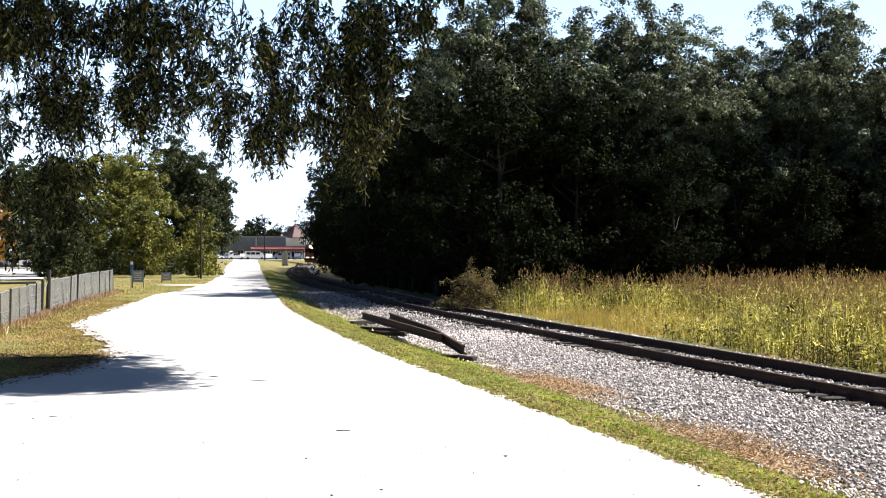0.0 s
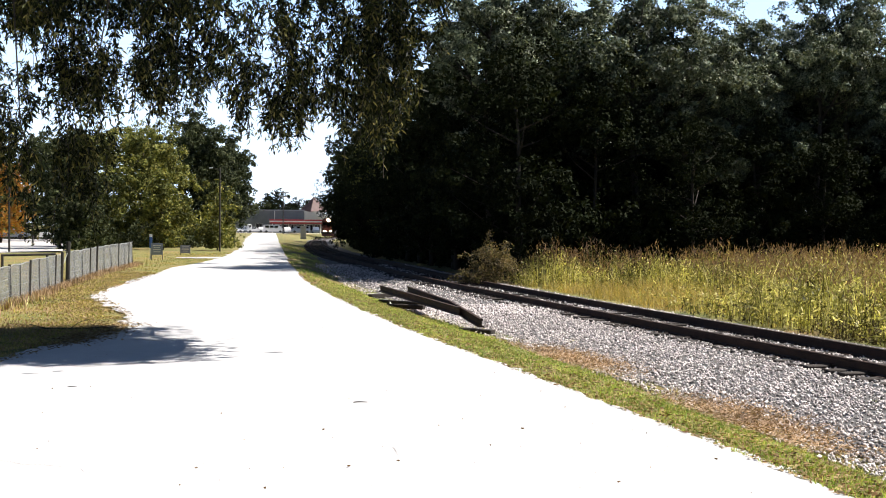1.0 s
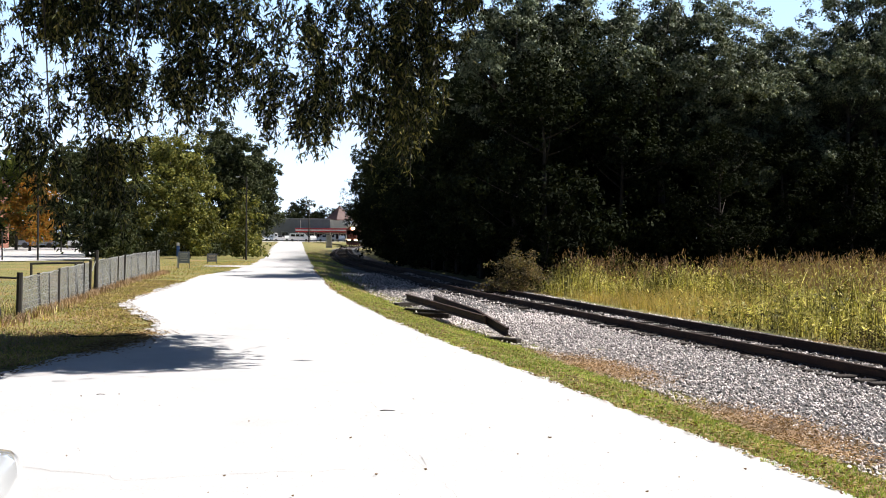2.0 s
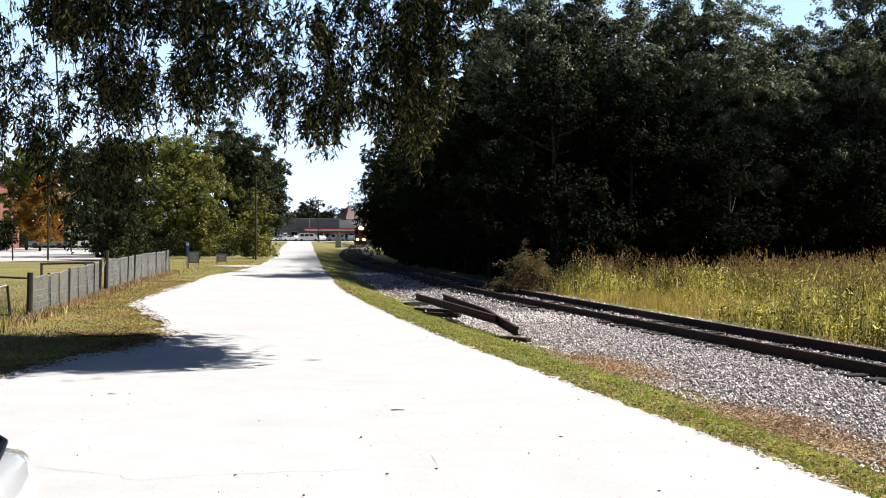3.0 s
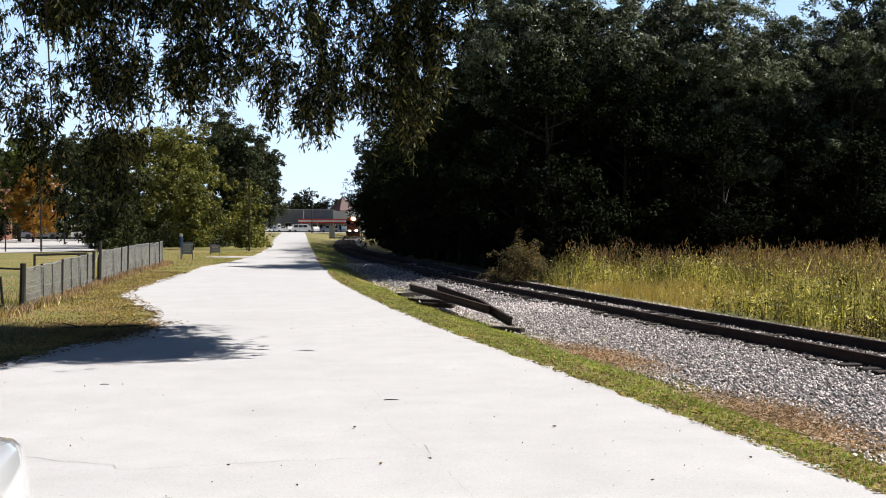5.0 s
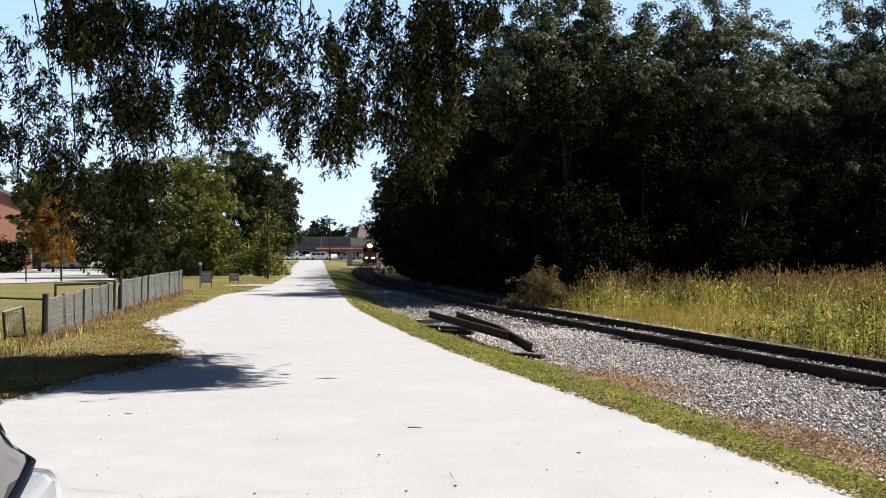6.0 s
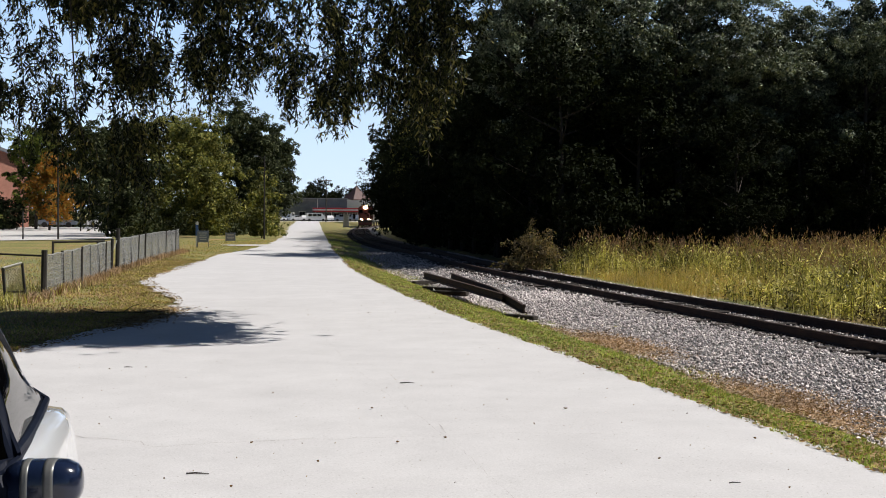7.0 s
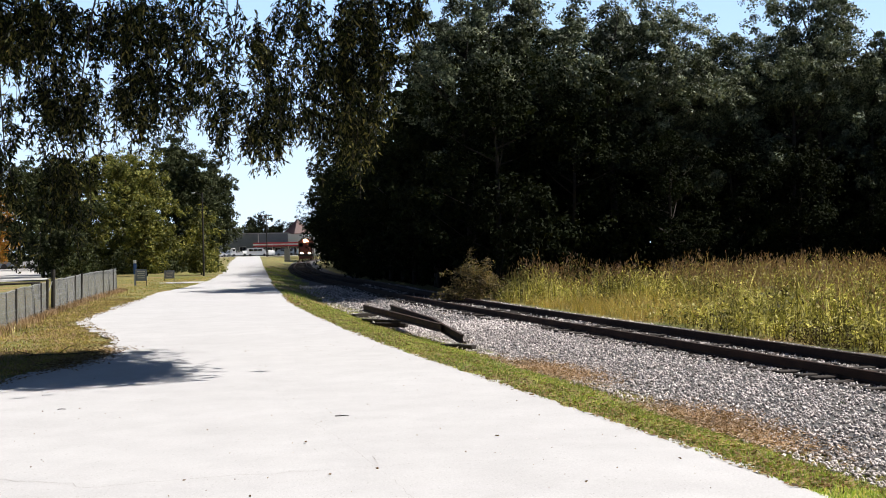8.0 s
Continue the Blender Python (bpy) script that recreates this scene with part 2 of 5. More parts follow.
gc = ramp(gt, noise_tex(gt, 0.35, 6), [(0.35, (0.15, 0.18, 0.045)), (0.5, (0.24, 0.225, 0.07)), (0.66, (0.34, 0.235, 0.11))])
gc = mixed(gt, "MULTIPLY", 1.0, gc, ramp(gt, noise_tex(gt, 14, 5), [(0.3, (0.4, 0.4, 0.36)), (0.7, (1.3, 1.22, 1.1))]))
gt.links.new(gc, gp.inputs["Base Color"])
gp.inputs["Roughness"].default_value = 0.95
bumped(gt, gp, noise_tex(gt, 30, 4), 0.7, 0.03)


# ---- mesh tools ----
def quick(name, v, f, material, parent=None, label="", smooth=False):
    """One mesh object from vertex rows and faces of one size (an array) or of several (a list)."""
    me = bpy.data.meshes.new(name)
    if isinstance(f, np.ndarray):
        v = np.asarray(v, np.float32)
        k = f.shape[1]
        me.vertices.add(len(v))
        me.vertices.foreach_set("co", v.ravel())
        me.loops.add(f.size)
        me.loops.foreach_set("vertex_index", f.ravel().astype(np.int32))
        me.polygons.add(len(f))
        me.polygons.foreach_set("loop_start", np.arange(0, f.size, k, dtype=np.int32))
        me.update(calc_edges=True)
    else:
        me.from_pydata([tuple(p) for p in v], [], f)
        me.update()
    if smooth:
        me.polygons.foreach_set("use_smooth", np.ones(len(me.polygons), bool))
    me.materials.append(material)
    ob = new(name, me)
    if parent:
        ob.parent = parent
    if label:
        tagged(ob, label)
    return ob


class Shape:
    """Gathers boxes, tubes and sheets into one mesh."""

    def __init__(self):
        self.v, self.f = [], []

    def add(self, v, f):
        n = len(self.v)
        self.v += [tuple(p) for p in v]
        self.f += [tuple(i + n for i in q) for q in f]
        return self

    def box(self, c, s, rz=0.0, m=None, bevel=0.0):
        x, y, z = (a / 2 for a in s)
        b = min(bevel, 0.45 * min(x, y, z) * 2)
        if b:
            pts, fs = [], []
            for sz in (-1, 1):
                for inset, zz in ((b, z), (0, z - b)) if sz > 0 else ((0, z - b), (b, z)):
                    xx, yy = x - inset * 0.7, y - inset * 0.7
                    ring = [(-xx, -yy + b), (-xx + b, -yy), (xx - b, -yy), (xx, -yy + b), (xx, yy - b), (xx - b, yy), (-xx + b, yy), (-xx, yy - b)]
                    pts.append([(px, py, sz * zz) for px, py in ring])
            rings = sorted(pts, key=lambda r: r[0][2])
            flat = [p for r in rings for p in r]
            for k in range(3):
                fs += [(k * 8 + i, k * 8 + (i + 1) % 8, k * 8 + 8 + (i + 1) % 8, k * 8 + 8 + i) for i in range(8)]
            fs += [tuple(range(7, -1, -1)), tuple(range(24, 32))]
            pts = flat
        else:
            pts = [(i, j, k) for k in (-z, z) for i, j in ((-x, -y), (x, -y), (x, y), (-x, y))]
            fs = [(3, 2, 1, 0), (4, 5, 6, 7), (0, 1, 5, 4), (1, 2, 6, 5), (2, 3, 7, 6), (3, 0, 4, 7)]
        t = m or pose(*c, 0, 0, rz)
        return self.add([t @ Vector(p) for p in pts], fs)

    def tube(self, pts, radii, n=6):
        pts = [Vector(p) for p in pts]
        rings = []
        for i, p in enumerate(pts):
            d = (pts[min(i + 1, len(pts) - 1)] - pts[max(i - 1, 0)]).normalized()
            a = d.orthogonal().normalized() if abs(d.z) < 0.95 else Vector((1, 0, 0))
            a = (a - d * a.dot(d)).normalized()
            b = d.cross(a)
            r = radii[i] if hasattr(radii, "__len__") else radii
            rings += [p + (a * math.cos(2 * math.pi * k / n) + b * math.sin(2 * math.pi * k / n)) * r for k in range(n)]
        fs = [(i * n + k, i * n + (k + 1) % n, i * n + n + (k + 1) % n, i * n + n + k) for i in range(len(pts) - 1) for k in range(n)]
        fs += [tuple(range(n - 1, -1, -1)), tuple(range(len(rings) - n, len(rings)))]
        return self.add(rings, fs)

    def prism(self, outline, a, b, m=None):
        """An outline (x, z) drawn out along y from a to b."""
        n = len(outline)
        pts = [Vector((x, y, z)) for y in (a, b) for x, z in outline]
        if m:
            pts = [m @ p for p in pts]
        return self.add(pts, [(i, (i + 1) % n, n + (i + 1) % n, n + i) for i in range(n)] + [tuple(range(n - 1, -1, -1)), tuple(range(n, 2 * n))])

    def loft(self, rings, closed=True, caps=True):
        n = len(rings[0])
        flat = [p for r in rings for p in r]
        fs = [(k * n + i, k * n + (i + 1) % n, k * n + n + (i + 1) % n, k * n + n + i) for k in range(len(rings) - 1) for i in range(n if closed else n - 1)]
        if caps:
            fs += [tuple(range(n - 1, -1, -1)), tuple(range(len(flat) - n, len(flat)))]
        return self.add(flat, fs)

    def done(self, name, material, parent=None, label="", smooth=False):
        ob = quick(name, self.v, self.f, material, parent, label, smooth)
        bm = bmesh.new()
        bm.from_mesh(ob.data)
        bmesh.ops.recalc_face_normals(bm, faces=bm.faces)
        bm.to_mesh(ob.data)
        bm.free()
        return ob


def thing(name, label, category, group="", kind="", at=(0, 0, 0), rz=0.0):
    ob = new(name)
    ob.empty_display_size = 0.2
    ob.matrix_basis = pose(*at, 0, 0, rz)
    return tagged(ob, label, category, group, kind)


def petals(rng, centre, length, width, down=0.0, spread=1.0, fold=0.0):
    """Leaves as pointed four-cornered blades, turned at random, or hanging by the share given."""
    n = len(centre)
    d = rng.normal(size=(n, 3)) * spread
    d[:, 2] -= down * 2.2
    d /= np.linalg.norm(d, axis=1, keepdims=True) + 1e-9
    s = np.cross(d, rng.normal(size=(n, 3)))
    s /= np.linalg.norm(s, axis=1, keepdims=True) + 1e-9
    up = np.cross(d, s)
    length, width = np.broadcast_to(length, n)[:, None], np.broadcast_to(width, n)[:, None]
    v = np.stack([centre, centre + d * length * 0.45 + s * width * 0.5 + up * width * fold, centre + d * length, centre + d * length * 0.45 - s * width * 0.5 + up * width * fold], 1)
    return v.reshape(-1, 3), np.arange(4 * n).reshape(n, 4)


def plates(rng, centre, normal, length, width):
    """Leaves as pointed triangles that lie roughly across the given directions."""
    n = len(centre)
    d = np.cross(normal, rng.normal(size=(n, 3)))
    d /= np.linalg.norm(d, axis=1, keepdims=True) + 1e-9
    s = np.cross(d, normal)
    s /= np.linalg.norm(s, axis=1, keepdims=True) + 1e-9
    length, width = np.broadcast_to(length, n)[:, None], np.broadcast_to(width, n)[:, None]
    v = np.stack([centre - d * length * 0.5 - s * width * 0.5, centre - d * length * 0.4 + s * width * 0.5, centre + d * length * 0.5], 1)
    return v.reshape(-1, 3), np.arange(3 * n).reshape(n, 3)


def blades(rng, foot, height, width, lean=0.35):
    """Grass blades: thin bent strips of two pieces on the given feet."""
    n = len(foot)
    a = rng.uniform(0, 2 * np.pi, n)
    s = np.stack([np.cos(a), np.sin(a), 0 * a], 1) * np.broadcast_to(width, n)[:, None] * 0.5
    b = rng.uniform(0, 2 * np.pi, n)
    out = np.stack([np.cos(b), np.sin(b), 0 * b], 1) * (rng.uniform(0, lean, n) * height)[:, None]
    up = np.zeros((n, 3))
    up[:, 2] = height
    mid = foot + up * 0.55 + out * 0.3
    tip = foot + up * 0.97 + out
    v = np.stack([foot - s, foot + s, mid + s * 0.8, mid - s * 0.8, tip + s * 0.15, tip - s * 0.15], 1)
    q = np.arange(n)[:, None] * 6
    return v.reshape(-1, 3), np.concatenate([q + [0, 1, 2, 3], q + [3, 2, 4, 5]])


# ---- the lie of the land ----
def line(*pairs):
    ys, xs = [p[0] for p in pairs], [p[1] for p in pairs]
    return lambda y: np.interp(y, ys, xs)


def eased(*pairs):
    """A smooth line through x at given y."""
    ys, xs = np.array([p[0] for p in pairs], float), np.array([p[1] for p in pairs], float)
    g = np.gradient(xs, ys)

    def at(y):
        y = np.clip(np.asarray(y, float), ys[0], ys[-1])
        k = np.clip(np.searchsorted(ys, y) - 1, 0, len(ys) - 2)
        h = ys[k + 1] - ys[k]
        u = (y - ys[k]) / h
        return (2 * u**3 - 3 * u**2 + 1) * xs[k] + (u**3 - 2 * u**2 + u) * h * g[k] + (3 * u**2 - 2 * u**3) * xs[k + 1] + (u**3 - u**2) * h * g[k + 1]

    return at


ROAD_R = eased((-40, 5.0), (0, 4.5), (9, 4.0), (15.4, 3.3), (23.7, 2.42), (30, 1.95), (39, 1.45), (54, 1.2), (88, 1.2), (188, 1.6), (320, 2.2))
ROAD_L = eased((-40, -8), (0, -7.5), (10, -5.6), (16, -4.0), (20, -3.1), (22, -2.85), (26, -3.0), (28, -3.4), (33.5, -4.5), (41.5, -4.4), (54, -4.0), (67, -2.8), (89, -2.3), (154, -2.8), (320, -3.6))
TRACK = eased((-40, 18.0), (0, 12.6), (17.4, 10.66), (31.6, 9.14), (47.3, 7.32), (61.5, 6.0), (76, 4.98), (92, 4.62), (119, 4.95), (166, 6.7), (242, 10.7), (280, 14.0), (340, 22.0))
RAILTOP = eased((-40, -0.30), (20, -0.30), (35, -0.27), (50, -0.17), (65, -0.02), (90, 0.02), (140, -0.15), (240, -0.65), (340, -1.0))
EDGE = eased((-40, 8.8), (0, 6.2), (10.5, 6.0), (17.9, 5.66), (26.2, 4.98), (33.4, 4.18), (41.5, 3.5), (55, 3.0), (92, 3.1), (166, 5.0), (240, 8.2), (340, 19.5))


def gz(x, y):
    """The ground's height."""
    r, e = ROAD_R(y), EDGE(y)
    bed = RAILTOP(y) - 0.245
    w = np.clip((x - r - 0.15) / np.maximum(e - r, 0.3), 0, 1)
    z = -0.02 + w * w * (3 - 2 * w) * (bed + 0.02)
    far = np.clip((x - TRACK(y) - 2.2) / 3.0, 0, 1)
    return z - 0.1 * far


def build_ground():
    xs = np.concatenate([[-2500, -900, -400, -200, -100, -60], np.arange(-40, -8, 2), np.arange(-8, 18, 0.35), np.arange(18, 60, 2), [80, 120, 200, 400, 900, 2500]])
    ys = np.concatenate([[-1500, -400, -100, -40], np.arange(-30, 4, 2), np.arange(4, 70, 0.7), np.arange(70, 200, 4), np.arange(200, 345, 10), [380, 450, 600, 1000, 2000, 4500]])
    gx, gy = np.meshgrid(xs, ys)
    z = gz(gx, gy)
    rng = np.random.default_rng(5)
    off = (gx < ROAD_L(gy) - 0.3) | (gx > ROAD_R(gy) + 0.3)
    z = z + np.where(off, rng.normal(0, 0.012, z.shape), -0.01)
    v = np.stack([gx, gy, z], -1).reshape(-1, 3)
    nx = len(xs)
    i = (np.arange(len(ys) - 1)[:, None] * nx + np.arange(nx - 1)).ravel()
    tagged(quick("ground", v, np.stack([i, i + 1, i + nx + 1, i + nx], 1), M_GROUND, smooth=True), "rough mown grass with dry brown patches", "ground", kind="structure")


def strip(name, left, right, ys, z, material, cols=8, rag=0.0, seed=1, bays=True):
    rng = np.random.default_rng(seed)
    ys = np.asarray(ys, float)
    l, r = left(ys) + rng.normal(0, 1, len(ys)) * rag, right(ys) + rng.normal(0, 1, len(ys)) * rag
    if rag and bays:
        l += 1.3 * rag * np.sin(ys * 2.3 + 2 * np.sin(ys * 0.9)) * np.clip((ys - 14) / 6, 0, 1) + 2.5 * rag * np.sin(ys * 0.53 + 1)
    u = np.linspace(0, 1, cols)
    x = l[:, None] + (r - l)[:, None] * u
    y = np.repeat(ys[:, None], cols, 1)
    v = np.stack([x, y, z(x, y)], -1).reshape(-1, 3)
    i = (np.arange(len(ys) - 1)[:, None] * cols + np.arange(cols - 1)).ravel()
    return quick(name, v, np.stack([i, i + 1, i + cols + 1, i + cols], 1), material, smooth=True)


def build_backdrop():
    """Plain pale blue sky far beyond everything."""
    m, t, p = nodes_of("sky_blue")
    co = t.nodes.new("ShaderNodeTexCoord")
    sep = t.nodes.new("ShaderNodeSeparateXYZ")
    t.links.new(co.outputs["Generated"], sep.inputs[0])
    col = ramp(t, sep.outputs["Z"], [(0.0, (0.68, 0.80, 0.92)), (0.25, (0.58, 0.74, 0.94)), (0.62, (0.42, 0.61, 0.90)), (1.0, (0.3, 0.5, 0.85))])
    e = t.nodes.new("ShaderNodeEmission")
    t.links.new(col, e.inputs[0])
    t.links.new(e.outputs[0], t.nodes["Material Output"].inputs[0])
    v, n = [], 40
    for k in range(n + 1):
        a = radians(-40 + 78 * k / n)
        v += [(2400 * math.sin(a), 2400 * math.cos(a), z) for z in (-40, 680)]
    f = np.array([(2 * k, 2 * k + 1, 2 * k + 3, 2 * k + 2) for k in range(n)])
    tagged(quick("backdrop", v, f, m), "clear pale blue sky in the distance", "sky", kind="structure")


build_backdrop()
build_ground()
road_ys = np.concatenate([np.arange(-40, 5, 1.0), np.arange(5, 60, 0.25), np.arange(60, 322, 2.0)])
tagged(strip("road", ROAD_L, ROAD_R, road_ys, lambda x, y: 0 * x + 0.004, M_ROAD, 10, 0.045), "sun-bleached pale concrete road with cracks and worn edges", "road", kind="structure")
tagged(strip("road_cross_street", lambda y: -60 + 0 * y, lambda y: 60 + 0 * y, np.arange(304, 321, 4.0), lambda x, y: 0 * x + 0.009, M_LOT, 20), "pale cross street at the far end", "road", kind="structure")
drive_ys = np.arange(69.4, 72.7, 0.2)
tagged(strip("driveway", lambda y: ROAD_L(y) - 2.6 + 0.5 * (y - 71) ** 2, lambda y: ROAD_L(y) + 0.4, drive_ys, lambda x, y: 0 * x + 0.012, M_LOT, 6, 0.05, 7, False), "worn pale sandy driveway mouth beside the road", "driveway", kind="structure")
bed_ys = np.concatenate([np.arange(-40, 5, 1.5), np.arange(5, 70, 0.4), np.arange(70, 330, 3.0)])
tagged(strip("ballast", lambda y: EDGE(y) + 0.3, lambda y: TRACK(y) + 2.3, bed_ys, lambda x, y: gz(x, y) + 0.02, M_BALLAST, 10, 0.05, 3, False), "grey crushed-stone ballast bed of a railway", "ballast", kind="structure")
tagged(strip("parking_lot", lambda y: -95 + 0 * y, eased((78, -22.5), (81, -18.0), (84, -15.4), (98, -16.2), (130, -19), (200, -30)), np.arange(78, 202, 2.0), lambda x, y: 0 * x + 0.02, M_LOT, 10), "pale sunlit parking lot beyond the lawn", "parking lot", kind="structure")


# ---- railway ----
RAIL_PROFILE = [(-0.076, 0), (0.076, 0), (0.076, 0.012), (0.012, 0.030), (0.010, 0.138), (0.037, 0.153), (0.037, 0.180), (0.029, 0.186), (-0.029, 0.186), (-0.037, 0.180), (-0.037, 0.153), (-0.010, 0.138), (-0.012, 0.030), (-0.076, 0.012)]


def track_frame(y):
    """Centre and way along the track at y."""
    c = Vector((float(TRACK(y)), y, float(RAILTOP(y))))
    d = Vector((float(TRACK(y + 0.5) - TRACK(y - 0.5)), 1.0, float(RAILTOP(y + 0.5) - RAILTOP(y - 0.5)))).normalized()
    return c, d


def swept_rail(pts, ways):
    s = Shape()
    rings = []
    for p, d in zip(pts, ways):
        side = Vector((d.y, -d.x, 0)).normalized()
        rings.append([p + side * a + Vector((0, 0, b - 0.186)) for a, b in RAIL_PROFILE])
    return s.loft(rings)


def build_track():
    track = thing("railway_track", "single railway track with rusty rails on dark wooden ties", "railway track", kind="structure")
    ys = np.concatenate([np.arange(-38, 70, 1.5), np.arange(70, 335, 4.0)])
    for side in (-0.7525, 0.7525):
        pts, ways = [], []
        for y in ys:
            c, d = track_frame(float(y))
            pts.append(c + Vector((d.y, -d.x, 0)).normalized() * side)
            ways.append(d)
        swept_rail(pts, ways).done("rail", M_RAIL, track, "rust-brown steel rail")
    rng = random.Random(4)
    tie = Shape().box((0, 0, -0.08), (2.66, 0.23, 0.17), bevel=0.015).done("tie", M_TIE, track)
    plate = Shape().box((0.7525, 0, 0.007), (0.33, 0.19, 0.014), bevel=0.004).box((-0.7525, 0, 0.007), (0.33, 0.19, 0.014), bevel=0.004)
    for s in (-1, 1):
        for dx, dy in ((-0.10, -0.05), (0.10, 0.05)):
            plate.box((s * 0.7525 + dx, dy, 0.022), (0.03, 0.02, 0.03))
    plate = plate.done("tie_plate", M_RAIL, tie, "rusty steel tie plates with spikes")
    y, first = 6.0, True
    for k in range(300):
        c, d = track_frame(y)
        m = pose(c.x + rng.uniform(-0.06, 0.06), c.y, c.z - (0.192 if rng.random() < 0.6 else rng.uniform(0.158, 0.182)), 0, 0, -math.degrees(math.atan2(d.x, d.y)) + rng.uniform(-1.2, 1.2))
        if first:
            tie.matrix_basis, first = m, False
        elif y < 90:
            copy_thing(tie, m)
        else:
            o = bpy.data.objects.new("tie", tie.data)
            scene.collection.objects.link(o)
            o.parent, o.matrix_basis = track, m
        y += 0.53 if y < 90 else 0.9


def stones_mesh(rng, centre, size):
    """Angular crushed stones, six corners each."""
    n = len(centre)
    base = np.array([(1, 0, 0), (-1, 0, 0), (0, 1, 0), (0, -1, 0), (0, 0, 0.8), (0, 0, -0.8)])
    v = base[None] * rng.uniform(0.55, 1.15, (n, 6, 1)) + rng.normal(0, 0.22, (n, 6, 3))
    a = rng.uniform(0, 2 * np.pi, n)
    t = rng.uniform(-0.9, 0.9, n)
    ca, sa, ct, st = np.cos(a), np.sin(a), np.cos(t), np.sin(t)
    x, y, z = v[..., 0], v[..., 1], v[..., 2]
    y, z = y * ct[:, None] - z * st[:, None], y * st[:, None] + z * ct[:, None]
    x, y = x * ca[:, None] - y * sa[:, None], x * sa[:, None] + y * ca[:, None]
    v = np.stack([x, y, z], -1) * size[:, None, None] + centre[:, None]
    f = np.array([(0, 2, 4), (2, 1, 4), (1, 3, 4), (3, 0, 4), (2, 0, 5), (1, 2, 5), (3, 1, 5), (0, 3, 5)])
    return v.reshape(-1, 3), (np.arange(n)[:, None, None] * 6 + f).reshape(-1, 3)


def build_stones():
    rng = np.random.default_rng(8)
    y = np.concatenate([8 + 28 * rng.random(48000) ** 1.35, rng.uniform(30, 66, 9000)])
    u = rng.random(len(y))
    l, r = EDGE(y) - 0.15 - 0.35 * rng.random(len(y)) ** 3, TRACK(y) + 2.0
    x = l + (r - l) * u
    d = np.abs(np.abs(x - TRACK(y)) - 0.7525)
    yy = y - (x - TRACK(y)) * 0.1
    k = np.round((yy - 6.0) / 0.53)
    on_tie = (np.abs(yy - 6.0 - 0.53 * k) < 0.13) & (np.abs(x - TRACK(y)) < 1.32) & (np.abs(x - TRACK(y)) > 0.78) & ((k * 7) % 5 < 2)
    keep = (d > 0.10) & ~on_tie
    x, y = x[keep], y[keep]
    s = rng.uniform(0.016, 0.037, len(x)) * np.where(y > 32, 1.5, 1.0)
    z = gz(x, y) + 0.022 + s * 0.35 + rng.uniform(0, 0.02, len(x))
    v, f = stones_mesh(rng, np.stack([x, y, z], 1), s)
    tagged(quick("ballast_stones", v, f, M_STONE), "loose light grey crushed granite stones", "gravel", kind="stuff")


def old_rail(name, pts, label):
    pts = [Vector(p) for p in pts]
    ways = [(pts[min(i + 1, len(pts) - 1)] - pts[max(i - 1, 0)]).normalized() for i in range(len(pts))]
    return tagged(swept_rail(pts, ways).done(name, M_RAIL), label, "rail", group="discarded rails")


def old_tie(a, b, z):
    a, b = Vector(a), Vector(b)
    d = b - a
    ob = Shape().box((0, 0, 0.08), (0.20, d.length, 0.13), bevel=0.02).done("discarded_tie", M_TIE)
    ob.matrix_basis = pose((a.x + b.x) / 2, (a.y + b.y) / 2, z, 0, 0, -math.degrees(math.atan2(d.x, d.y)))
    return tagged(ob, "dark rotting wooden railway tie lying in the grass", "railway tie", group="discarded ties")


build_track()
build_stones()
old_rail("discarded_rail", [(3.40, 36.37, 0.10), (3.96, 31.46, 0.06), (4.45, 27.92, 0.00)], "rusty discarded rail lying raised beside the track")
old_rail("discarded_rail", [(4.21, 36.24, 0.08), (4.42, 29.15, 0.08), (4.71, 26.44, -0.16)], "rusty bent discarded rail with its end towards the road")
old_tie((3.28, 38.94), (4.07, 39.52), -0.46)
old_tie((3.38, 36.22), (4.48, 34.65), -0.46)
old_tie((3.38, 34.16), (4.36, 33.60), -0.46)
old_tie((4.30, 26.84), (4.92, 26.19), -0.53)



